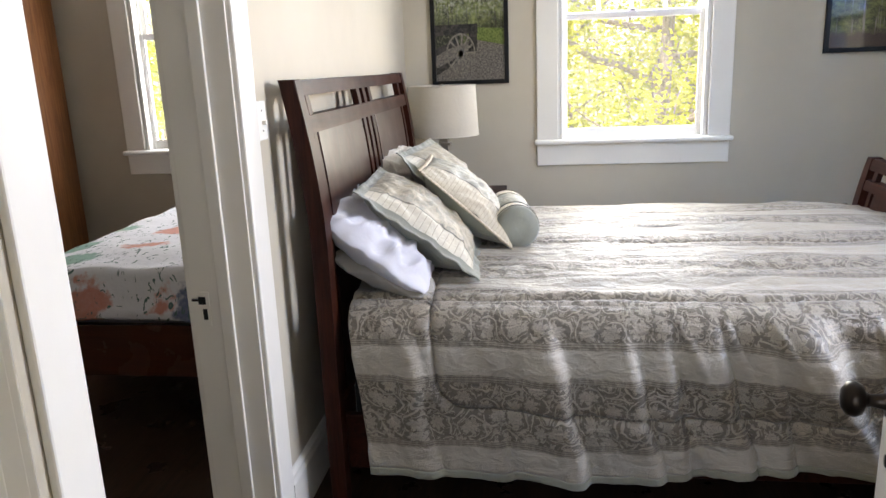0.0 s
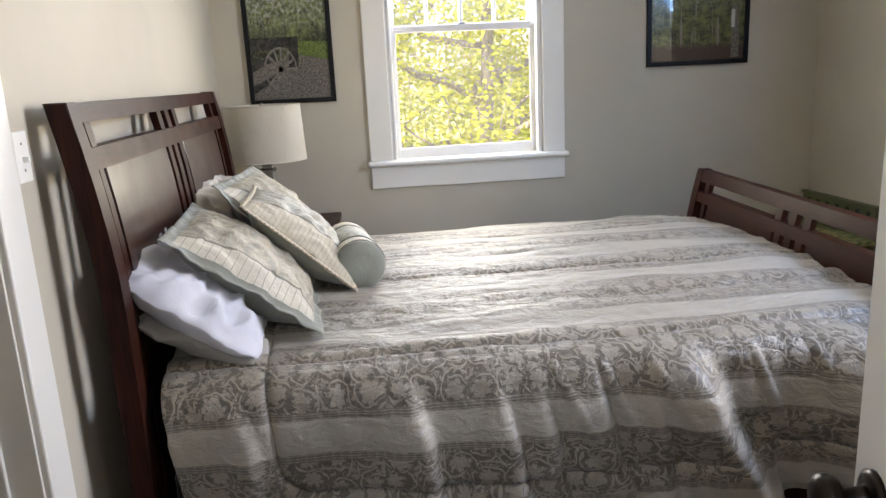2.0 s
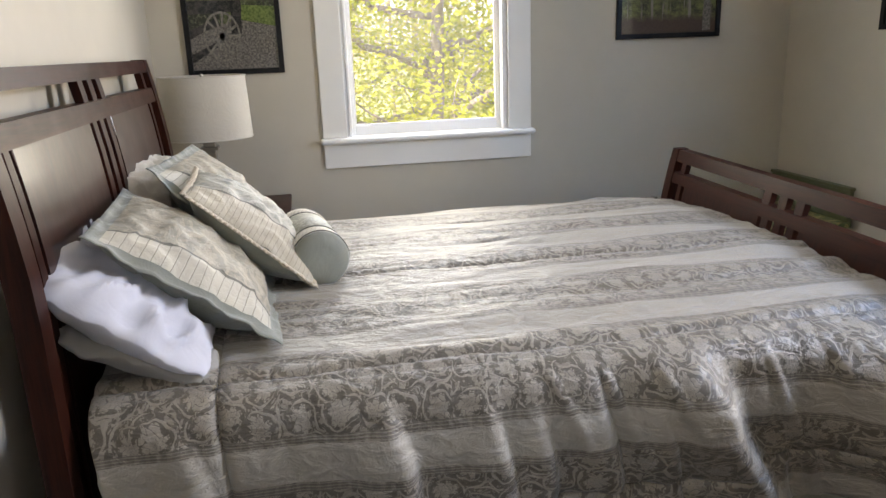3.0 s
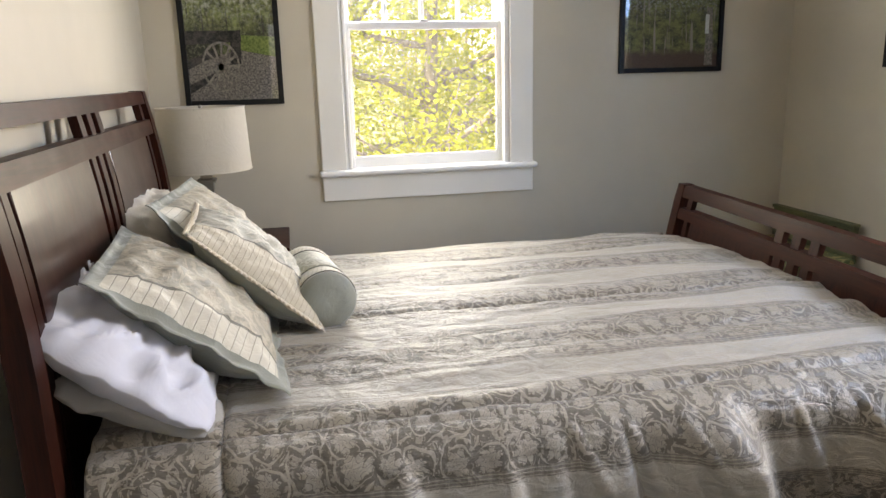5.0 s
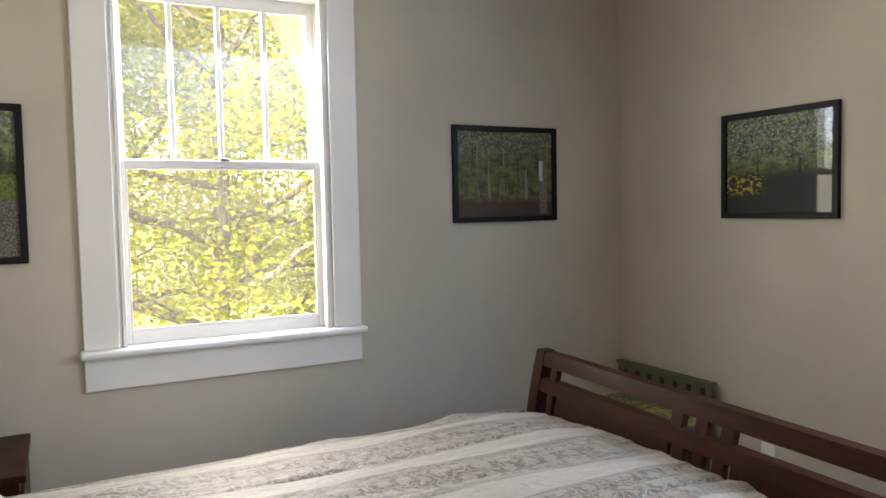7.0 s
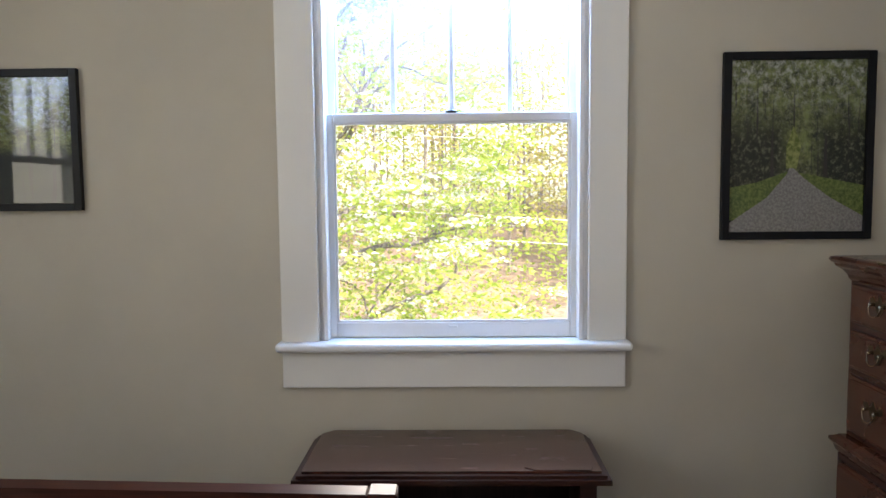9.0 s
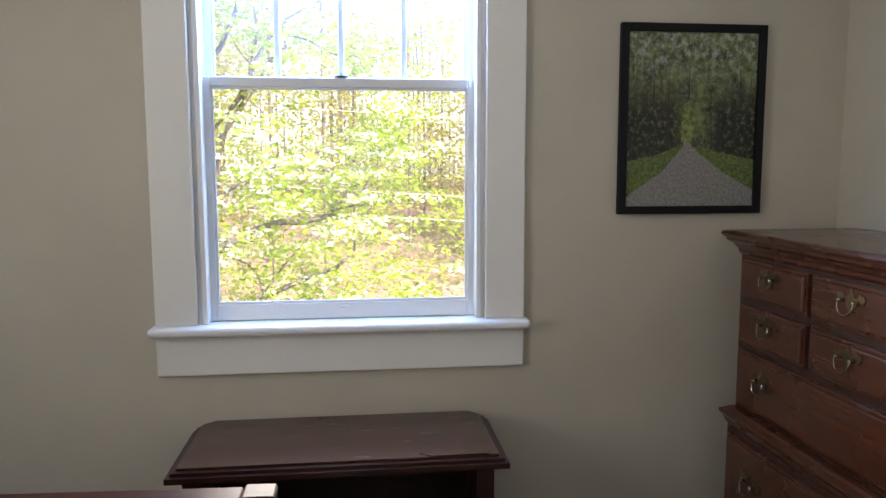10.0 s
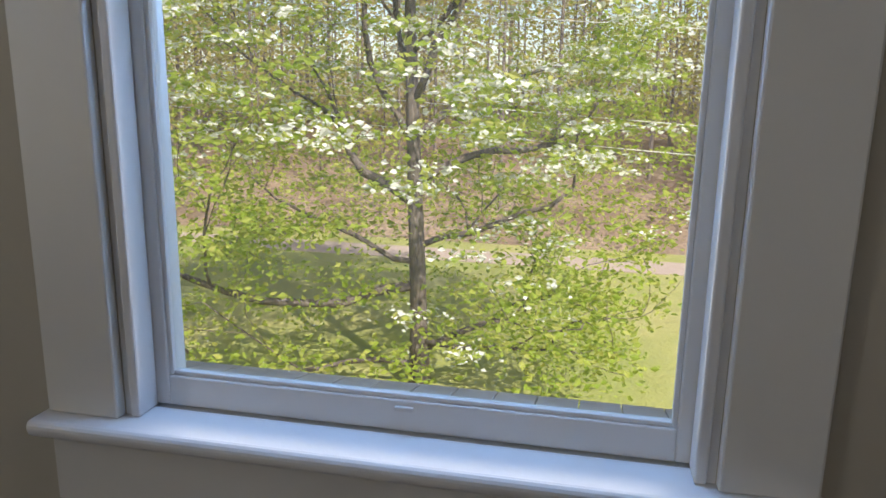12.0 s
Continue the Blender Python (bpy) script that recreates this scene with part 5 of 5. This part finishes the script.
def picture(pose_m, w, h, kind, label):
    """A framed print: local x along the wall, y into the room, origin at the print's middle."""
    e = new("framed_picture")
    e.matrix_basis = pose_m
    tagged(e, label, "picture", group="framed nature photographs on the walls")

    def P(name, bm, m, parent=None, lab=""):
        bmesh.ops.transform(bm, matrix=pose_m, verts=bm.verts)
        return part(name, bm, m, parent or e, lab)
    fw = 0.026
    P("frame_side", B(-w / 2, -w / 2 + fw, 0, 0.022, -h / 2, h / 2, 0.002), BLACKF)
    P("frame_side", B(w / 2 - fw, w / 2, 0, 0.022, -h / 2, h / 2, 0.002), BLACKF)
    P("frame_top", B(-w / 2 + fw, w / 2 - fw, 0, 0.022, h / 2 - fw, h / 2, 0.002), BLACKF)
    P("frame_bottom", B(-w / 2 + fw, w / 2 - fw, 0, 0.022, -h / 2, -h / 2 + fw, 0.002), BLACKF)
    iw, ih = w - 2 * fw, h - 2 * fw
    bm = bmesh.new()
    sheet(bm, 1, 0, 0, 1, lambda u, v: ((u - 0.5) * iw, 0.010, (v - 0.5) * ih))
    bmesh.ops.transform(bm, matrix=pose_m, verts=bm.verts)
    me = bpy.data.meshes.new("print")
    bm.to_mesh(me)
    bm.free()
    me.materials.append(print_paper("print_" + kind, kind))
    pr = new("print", me)
    pr.parent = e
    pr.matrix_parent_inverse = pose_m.inverted()
    pr["label"] = {"woods": "photograph of dark woods", "dusk": "photograph of trees at dusk", "road": "photograph of a gravel forest road", "wheel": "photograph of a wagon wheel by a fence"}[kind]

    def shape(name, pts, m, d=0.0112):
        bm = bmesh.new()
        bm.faces.new([bm.verts.new(((0.5 - u) * iw, d, (v - 0.5) * ih)) for u, v in pts])
        P(name, bm, m, pr)
    if kind == "road":
        shape("grass_verge", [(0, 0.07), (0.62, 0.02), (1, 0.08), (1, 0.27), (0.62, 0.33), (0.46, 0.355), (0.44, 0.355), (0.2, 0.29), (0, 0.26)], INK_GRASS)
        shape("gravel_road", [(0, 0), (1, 0), (1, 0.09), (0.75, 0.2), (0.56, 0.31), (0.475, 0.372), (0.445, 0.372), (0.43, 0.34), (0.28, 0.2), (0, 0.05)], INK_GRAVEL, 0.0118)
        shape("bright_gap", [(0.42, 0.37), (0.50, 0.37), (0.53, 0.5), (0.47, 0.62), (0.42, 0.5)], INK_LIME)
    if kind == "wheel":
        shape("ground", [(0, 0), (1, 0), (1, 0.38), (0.55, 0.45), (0, 0.3)], INK_SOIL)
        shape("verge", [(0.52, 0.46), (1, 0.38), (1, 0.56), (0.6, 0.58)], INK_GRASS, 0.0118)
        shape("fence_rail", [(0, 0.5), (0.62, 0.52), (0.62, 0.62), (0, 0.62)], INK_DARK, 0.0122)
        shape("fence_post", [(0.48, 0.32), (0.6, 0.32), (0.62, 0.62), (0.5, 0.62)], INK_DARK, 0.0124)
        shape("fence_rail", [(0, 0.28), (0.32, 0.4), (0.32, 0.46), (0, 0.36)], INK_DARK, 0.0124)
        shape("fence_rail", [(0, 0.06), (0.3, 0.2), (0.3, 0.25), (0, 0.14)], INK_DARK, 0.0124)
        cx, cy, rx, ry = 0.37, 0.3, 0.215, 0.225
        ring = []
        bm = bmesh.new()
        n = 40
        for r in (1.0, 0.9):
            ring.append([bm.verts.new(((0.5 - cx - rx * r * math.cos(2 * math.pi * k / n)) * iw, 0.013, (cy + ry * r * math.sin(2 * math.pi * k / n) - 0.5) * ih)) for k in range(n)])
        for k in range(n):
            bm.faces.new((ring[0][k], ring[0][(k + 1) % n], ring[1][(k + 1) % n], ring[1][k]))
        P("wheel_rim", bm, INK_WOOD, pr)
        for k in range(13):
            a = 2 * math.pi * k / 13
            dx, dy, px, py = math.cos(a), math.sin(a), -math.sin(a) * 0.012, math.cos(a) * 0.012
            shape("wheel_spoke", [(cx + px, cy + py), (cx + 0.92 * rx * dx + px, cy + 0.92 * ry * dy + py), (cx + 0.92 * rx * dx - px, cy + 0.92 * ry * dy - py), (cx - px, cy - py)], INK_WOOD, 0.0132)
    if kind == "woods":
        shape("pale_trunk", [(0.86, 0.02), (0.95, 0.02), (0.93, 0.75), (0.87, 0.75)], INK_WOOD)
        shape("white_sign", [(0.855, 0.42), (0.895, 0.42), (0.895, 0.66), (0.855, 0.66)], INK_PALE, 0.0116)
    return e


def ink(name, a, b, scale=90):
    m, t, s = mat(name, a, 0.6, coat=0.55, spec=0.1)
    s.inputs["Coat Roughness"].default_value = 0.03
    n = Net(t)
    n.put(s.inputs["Base Color"], n.mix(n.step(n.noise(n.coord(), scale, 4, 0.7), 0.35, 0.65), a, b))
    return m


INK_GRASS = ink("ink_grass", (0.06, 0.09, 0.02), (0.15, 0.19, 0.05))
INK_GRAVEL = ink("ink_gravel", (0.17, 0.16, 0.146), (0.27, 0.257, 0.236), 130)
INK_SOIL = ink("ink_soil", (0.045, 0.042, 0.038), (0.2, 0.18, 0.155), 110)
INK_LIME = ink("ink_lime", (0.09, 0.12, 0.025), (0.28, 0.3, 0.1), 60)
INK_DARK = ink("ink_dark_wood", (0.012, 0.012, 0.012), (0.05, 0.045, 0.04), 60)
INK_WOOD = ink("ink_weathered_wood", (0.09, 0.083, 0.07), (0.21, 0.19, 0.16), 90)
INK_PALE = ink("ink_pale", (0.4, 0.4, 0.38), (0.5, 0.5, 0.48), 40)
picture(pose(0.286, NY, 1.655, 0, 0, 180), 0.472, 0.585, "wheel", "black framed photograph of a wagon wheel against a fence")
picture(pose(2.632, NY, 1.702, 0, 0, 180), 0.616, 0.476, "woods", "black framed photograph of dark woods above the bed")
picture(pose(EX, 3.62, 1.702, 0, 0, 90), 0.578, 0.474, "dusk", "black framed photograph of tree silhouettes, glass reflecting the window")
picture(pose(EX, 0.942, 1.656, 0, 0, 90), 0.494, 0.615, "road", "black framed photograph of a gravel road through woods")


# ---- the side bedroom ----
def flowered_bed():
    e = thing("four_poster_bed", (-1.0, 3.6, 0), "carved dark wooden bed in the side bedroom, tall posts", "bed")
    x0, x1, y0, y1 = -1.66, -0.36, 2.72, 4.52
    part("foot_rail", B(x0, x1, y0, y0 + 0.035, 0.24, 0.47, 0.004), MAHOG, e)
    for x in (x0, x1 - 0.03):
        part("side_rail", B(x, x + 0.03, y0 + 0.036, y1, 0.2, 0.40, 0.004), CHERRY, e)
    prof = [(0.0, 0.0), (0.04, 0.0), (0.045, 0.5), (0.035, 0.62)]
    z = 0.62
    while z < 2.25:
        prof += [(0.028, z + 0.02), (0.046, z + 0.07), (0.03, z + 0.12), (0.04, z + 0.15)]
        z += 0.16
    prof += [(0.02, z + 0.02), (0.0, z + 0.05)]
    for x in (x0 + 0.30, x1 - 0.02):
        part("post", lathe(bmesh.new(), (x, y1 - 0.03, 0), prof, 18), DARKW, e, "carved dark post", True)
    part("headboard", B(x0 + 0.33, x1 - 0.05, y1 - 0.05, y1 - 0.02, 0.4, 0.95, 0.01), DARKW, e)
    for x in (x0 + 0.005, x1 - 0.055):
        part("foot_leg", B(x, x + 0.05, y0 + 0.001, y0 + 0.051, 0.0, 0.2, 0.004), DARKW, e)


flowered_bed()


def flowered_quilt():
    nx, ny = 60, 70
    bm = bmesh.new()
    x0, x1, y0, y1 = -1.69, -0.34, 2.69, 4.42
    grid = []
    for i in range(nx + 1):
        row = []
        for j in range(ny + 1):
            a, b = i / nx, j / ny
            x, y = x0 + (x1 - x0) * a, y0 + (y1 - y0) * b
            edge = min(a, 1 - a) * (x1 - x0)
            front = b * (y1 - y0)
            z = 0.67 - 0.20 * (1 - smooth_step(0, 0.10, edge)) * 0.9 - 0.19 * (1 - smooth_step(0, 0.10, front))
            z += 0.02 * noise.noise((x * 4, y * 4, 1)) + 0.03 * math.sin(math.pi * a)
            row.append(bm.verts.new((x, y, z)))
        grid.append(row)
    for i in range(nx):
        for j in range(ny):
            bm.faces.new((grid[i][j], grid[i + 1][j], grid[i + 1][j + 1], grid[i][j + 1]))
    ob = whole("flowered_quilt", bm, PRINTED, "white quilt printed with blue and coral flowers", "quilt", smooth=True)
    mod = ob.modifiers.new("thickness", "SOLIDIFY")
    mod.thickness, mod.offset = 0.02, -1


flowered_quilt()
whole("mattress", B(-1.62, -0.40, 2.80, 4.40, 0.40, 0.615, 0.04, 3), WHITEC, "white mattress under the flowered quilt", "mattress")


def armoire():
    x0, x1, y0, y1 = -3.18, -2.40, 3.75, 4.58
    e = thing("wardrobe", ((x0 + x1) / 2, (y0 + y1) / 2, 0), "golden-brown wooden wardrobe in the side bedroom", "wardrobe")
    part("body", B(x0, x1, y0, y1, 0.08, 2.2, 0.006), OAK, e)
    part("cornice", B(x0, x1 + 0.03, y0 - 0.03, y1, 2.2, 2.26, 0.01), OAK, e)
    part("plinth", B(x0, x1 + 0.01, y0 - 0.01, y1, 0.0, 0.08, 0.004), OAK, e)
    for a, b in ((y0 + 0.02, (y0 + y1) / 2 - 0.004), ((y0 + y1) / 2 + 0.004, y1 - 0.02)):
        part("door", B(x1, x1 + 0.02, a, b, 0.12, 2.16, 0.004), OAK, e)


armoire()


# ---- outside ----
whole("ground", B(-300, 400, -300, 300, GROUND - 0.5, GROUND), GRASS, "sunlit green lawn around the house", "lawn", kind="structure")
whole("driveway", B(18.4, 19.6, -60, 80, GROUND, GROUND + 0.01), mat("pale_gravel", (0.42, 0.33, 0.27), 0.95)[0], "pale reddish gravel drive beyond the lawn", "driveway", kind="structure")

def litter_mat():
    m, t, b = mat("leaf_litter", (0.3, 0.2, 0.14), 0.95, spec=0.1)
    n = Net(t)
    c = n.coord()
    col = n.mix(n.step(n.noise(c, 0.5, 5), 0.35, 0.65), (0.26, 0.17, 0.12), (0.42, 0.31, 0.22))
    n.put(b.inputs["Base Color"], n.mix(n.step(n.noise(c, 9, 5), 0.4, 0.65), col, (0.2, 0.15, 0.1)))
    n.bump(b, n.noise(c, 12, 4), 0.8, 0.05)
    return m


# the wooded bank that rises beyond the drive
bank = prism(bmesh.new(), [(20.5, GROUND), (22.5, GROUND + 0.35), (50, GROUND + 3.2), (50, GROUND - 0.3), (20.5, GROUND - 0.3)], "y", -60, 80)
whole("wooded_bank", bank, litter_mat(), "bank of brown fallen leaves under the woods", "bank", kind="structure")


def leaf_mesh(name, spots, each, size, material, parent, spread, flat=0.4, label=""):
    """Many small two-faced leaves round the given spots, as one mesh."""
    rng = np.random.default_rng(len(spots) * 7 + each)
    c = np.repeat(np.array(spots, float), each, axis=0)
    c += rng.normal(0, 1, c.shape) * np.array(spread)
    c = c[(c[:, 1] > NY + 2.2) | (c[:, 0] > EX + 3.5)]
    n = len(c)
    d = rng.normal(0, 1, (n, 3))
    d[:, 2] *= flat
    d /= np.linalg.norm(d, axis=1, keepdims=True)
    w = rng.normal(0, 1, (n, 3))
    w -= d * (w * d).sum(1, keepdims=True)
    w /= np.linalg.norm(w, axis=1, keepdims=True)
    s = size * rng.uniform(0.6, 1.3, (n, 1))
    sag = np.cross(d, w) * s * 0.12
    v = np.stack([c - d * s * 0.5, c + w * s * 0.3 + sag, c + d * s * 0.5, c - w * s * 0.3 + sag], axis=1).reshape(-1, 3)
    f = np.arange(n * 4).reshape(n, 4)
    me = bpy.data.meshes.new(name)
    me.from_pydata(v.tolist(), [], f.tolist())
    me.materials.append(material)
    ob = new(name, me)
    ob.parent = parent
    ob.matrix_parent_inverse = parent.matrix_basis.inverted()
    return tagged(ob, label)


def limb(bm, p, d, length, r, depth, rng, tips, droop=0.0):
    """A branch that bends, thins and forks; tips gathers where leaves sit."""
    pts, rad = [p.copy()], [r]
    steps = 6
    for k in range(steps):
        d = (d + Vector((rng.uniform(-1, 1), rng.uniform(-1, 1), rng.uniform(-0.8, 0.9) - droop)) * 0.36).normalized()
        p = p + d * length / steps
        pts.append(p.copy())
        rad.append(max(0.004, r * (1 - 0.45 * (k + 1) / steps)))
        if depth <= 2 or k > 0:
            tips.append(tuple(p))
    tube(bm, pts, rad, 7 if depth > 1 else 5)
    if depth > 0:
        for k in range(rng.choice((2, 3, 3))):
            at = pts[rng.choice((2, 3, 4, 5))] if k else pts[-1]
            nd = (d + Vector((rng.uniform(-1, 1), rng.uniform(-1, 1), rng.uniform(-0.4, 0.8))) * 0.85).normalized()
            limb(bm, at, nd, length * rng.uniform(0.55, 0.8), rad[-1] * rng.uniform(0.55, 0.85), depth - 1, rng, tips, droop)


def tree(name, at, height, r, limbs, seed, leaf, each, size, spread, label, bark=BARK, lean=(0, 0), depth=3, low=0.3, crown_label="", reach=0.34, arms=()):
    rng = random.Random(seed)
    e = thing(name, at, label, "tree")
    bm = bmesh.new()
    tips = []
    base = Vector(at)
    pts, rad = [], []
    n = 9
    for k in range(n + 1):
        q = k / n
        pts.append(base + Vector((lean[0] * q + 0.09 * math.sin(q * 5 + seed), lean[1] * q + 0.09 * math.cos(q * 4 + seed), height * q)))
        rad.append(r * (1.25 if k == 0 else 1 - 0.8 * q))
    tube(bm, pts, rad, 10)
    for z, away, along, rise, length, girth in arms:
        q = z / height * n
        p = pts[int(q)].lerp(pts[int(q) + 1], q - int(q))
        limb(bm, p, Vector((away, along, rise)).normalized(), length, girth, depth - 1, rng, tips)
    for k in range(limbs):
        q = low + (0.97 - low) * k / max(1, limbs - 1)
        i = min(n - 1, int(q * n))
        p = pts[i].lerp(pts[i + 1], q * n - i)
        a = k * 2.4 + seed
        d = Vector((math.cos(a), math.sin(a), 0.25 + 0.5 * q)).normalized()
        limb(bm, p, d, height * reach * (1.15 - 0.5 * q) * rng.uniform(0.8, 1.15), rad[i] * 0.55, depth - 1, rng, tips)
    part("trunk", bm, bark, e, "forked grey trunk with limbs", True)
    leaf_mesh("crown", tips, each, size, leaf, e, spread, label=crown_label)
    return e, tips


# the dogwood's main limbs: height on the trunk, direction (away from the house, along it, up), length, girth
DOGWOOD_LIMBS = (
    (0.35, 0.2, 1.0, 0.12, 2.9, 0.045), (0.55, 0.1, -0.9, 0.55, 1.5, 0.05), (0.7, -0.4, -0.9, 0.25, 1.8, 0.04),
    (1.45, 0.1, 1.0, 0.10, 3.0, 0.07), (1.75, -0.5, 0.7, -0.05, 1.8, 0.04), (1.95, 0.3, -1.0, 0.2, 2.1, 0.045),
    (2.5, -0.2, 0.95, 0.65, 2.5, 0.07), (2.75, 0.2, -0.9, 0.6, 2.2, 0.06), (3.2, -0.3, 0.5, 1.0, 2.3, 0.05),
    (3.3, 0.6, -0.4, 0.9, 2.4, 0.05), (3.7, 0.1, -0.75, 1.0, 2.3, 0.05), (4.0, 0.1, 0.8, 0.8, 2.2, 0.045), (4.3, -0.5, -0.6, 0.7, 2.0, 0.04),
)
dogwood, tips = tree("dogwood_tree", (11.2, 4.05, GROUND), 8.2, 0.125, 12, 3, LEAF_SPRING, 7, 0.085, (0.16, 0.16, 0.06),
                     "dogwood tree in white blossom and fresh green leaf on the lawn", depth=4, low=0.6, crown_label="fresh green leaves", reach=0.34, arms=DOGWOOD_LIMBS)


def sprays(count, seed):
    """Places of flat leafy sprays spread evenly through a wide, low crown."""
    rng = random.Random(seed)
    spots = []
    while len(spots) < count:
        z = rng.uniform(-1.9, 6.2)
        wide = 3.7 * math.sqrt(max(0.05, 1 - ((z - 1.4) / 5.2) ** 2))
        a, q = rng.uniform(0, 2 * math.pi), math.sqrt(rng.uniform(0.03, 1))
        spots.append((11.2 + wide * q * math.cos(a), 4.1 + wide * q * math.sin(a), z))
    return spots


leafy = sprays(860, 6)
leaf_mesh("leaf_sprays", leafy, 24, 0.09, LEAF_SPRING, dogwood, (0.19, 0.19, 0.045), flat=0.3, label="fresh green leaves")
leaf_mesh("blossom", [t for k, t in enumerate(leafy) if (t[2] > 0.6 and k % 2) or (t[1] < 3.6 and t[2] > -1.0 and k % 3 == 0)], 34, 0.08, BLOSSOM, dogwood, (0.17, 0.17, 0.03), flat=0.15, label="white dogwood blossom")
tree("garden_tree", (2.3, 10.2, GROUND), 8.0, 0.14, 18, 11, LEAF_LIME, 64, 0.075, (0.28, 0.28, 0.22), "leafy yellow-green garden tree close to the north window", bark=BARK_FAR, depth=3, low=0.22, reach=0.4)
tree("garden_tree", (-2.4, 11.5, GROUND), 8.0, 0.15, 16, 5, LEAF_LIME, 34, 0.105, (0.3, 0.3, 0.25), "leafy yellow-green garden tree behind the house", bark=BARK_FAR, depth=3, low=0.22, reach=0.42)
tree("garden_tree", (0.6, 14.0, GROUND), 9.0, 0.15, 18, 17, LEAF_LIME, 56, 0.095, (0.36, 0.36, 0.3), "leafy yellow-green garden tree behind the house", bark=BARK_FAR, depth=3, low=0.12, reach=0.42)
tree("garden_tree", (5.6, 13.5, GROUND), 9.0, 0.16, 16, 8, LEAF_LIME, 56, 0.09, (0.34, 0.34, 0.28), "leafy yellow-green garden tree behind the house", bark=BARK_FAR, depth=3, low=0.2, reach=0.42)


def woods():
    """The edge of the woods all round: thin bare trunks and a haze of young leaves."""
    rng = random.Random(21)
    bm = bmesh.new()
    spots = []
    for k in range(310):
        if k < 220:
            x, y = rng.uniform(23, 46), rng.uniform(-26, 40)
        else:
            x, y = rng.uniform(-25, 25), rng.uniform(20, 42)
        h = rng.uniform(11, 21)
        r = rng.uniform(0.03, 0.09)
        sway = rng.uniform(-0.5, 0.5)
        tube(bm, [(x, y, GROUND), (x + sway * 0.3, y, GROUND + h * 0.5), (x + sway, y + sway, GROUND + h)], [r, r * 0.7, r * 0.25], 6)
        for q in range(9):
            z = GROUND + h * rng.uniform(0.12, 1.0)
            spots.append((x + rng.uniform(-1.4, 1.4), y + rng.uniform(-1.4, 1.4), z))
            a = rng.uniform(0, 6.28)
            tube(bm, [(x, y, z - 0.5), (x + 1.3 * math.cos(a), y + 1.3 * math.sin(a), z + 0.4)], [r * 0.3, 0.01], 4)
    e = thing("woods", (30, 0, GROUND), "distant spring woods with thin trunks and yellow-green leaves", "woods", kind="stuff")
    part("trunks", bm, BARK_FAR, e)
    leaf_mesh("foliage", spots, 120, 0.19, LEAF_FAR, e, (1.0, 1.0, 0.8))


woods()


def shrubs():
    rng = random.Random(4)
    spots = [(rng.uniform(20, 25), rng.uniform(-18, 30), GROUND + 0.3 + abs(rng.gauss(0, 1.0))) for k in range(230)]
    spots += [(rng.uniform(-16, 20), rng.uniform(16, 21), GROUND + abs(rng.gauss(0, 1.0))) for k in range(160)]
    e = thing("undergrowth", (23, 0, GROUND), "low green undergrowth at the edge of the woods", "undergrowth", kind="stuff")
    leaf_mesh("leaves", spots, 60, 0.14, LEAF_SPRING, e, (0.6, 0.6, 0.35))


shrubs()
for k, (x, z) in enumerate(((12.6, 2.22), (12.6, 1.0), (12.8, 0.6))):
    pts = [(x, 26 - 52 * q / 16, z + 0.15 + 0.06 * (24 - 52 * q / 16) + 0.9 * (q / 8 - 1) ** 2 * 0.3) for q in range(17)]
    whole("power_cable", tube(bmesh.new(), pts, 0.006, 5), PLATE, "pale overhead cable across the garden", "cable", group="overhead cables")


def lower_roof():
    """A pale boarded roof below the east window."""
    e = thing("porch_roof", (4.2, 2.2, 0.6), "weathered pale boarded porch roof under the window", "roof", kind="structure")
    for k in range(36):
        y = -0.6 + k * 0.135
        bm = bmesh.new()
        x0, x1 = EX + THICK + 0.02, 4.72
        prism(bm, [(x0, 0.80), (x1, 0.53), (x1, 0.51), (x0, 0.78)], "y", y, y + 0.130)
        part("board", bm, ROOFB, e)


ROOFB = painted("weathered_boards", (0.66, 0.60, 0.53), 0.8, amount=0.15)
lower_roof()


def eaves():
    """The roof's overhang along the north wall, with knee braces."""
    e = thing("roof_eaves", (0, NY + 0.5, 2.7), "cream painted roof overhang with knee braces", "eaves", kind="structure")
    y0, y1 = NY + THICK, NY + THICK + 0.75
    part("soffit", prism(bmesh.new(), [(y0, 2.95), (y1, 2.72), (y1, 2.76), (y0, 2.99)], "x", -4.0, 4.2), CREAMP, e)
    part("fascia", B(-4.0, 4.2, y1, y1 + 0.03, 2.66, 2.80, 0.003), CREAMP, e)
    part("knee_brace", prism(bmesh.new(), [(y0 + 0.02, 2.02), (y0 + 0.02, 2.15), (y1 - 0.12, 2.74), (y1 - 0.01, 2.70)], "x", -2.10, -2.0), CREAMP, e)
    part("gusset", prism(bmesh.new(), [(y0 + 0.01, 2.10), (y0 + 0.01, 2.93), (y1 - 0.03, 2.71), (y1 - 0.06, 2.64)], "x", 1.65, 1.73), CREAMP, e)


CREAMP = painted("cream_exterior_paint", (0.7, 0.66, 0.56), 0.6)
eaves()
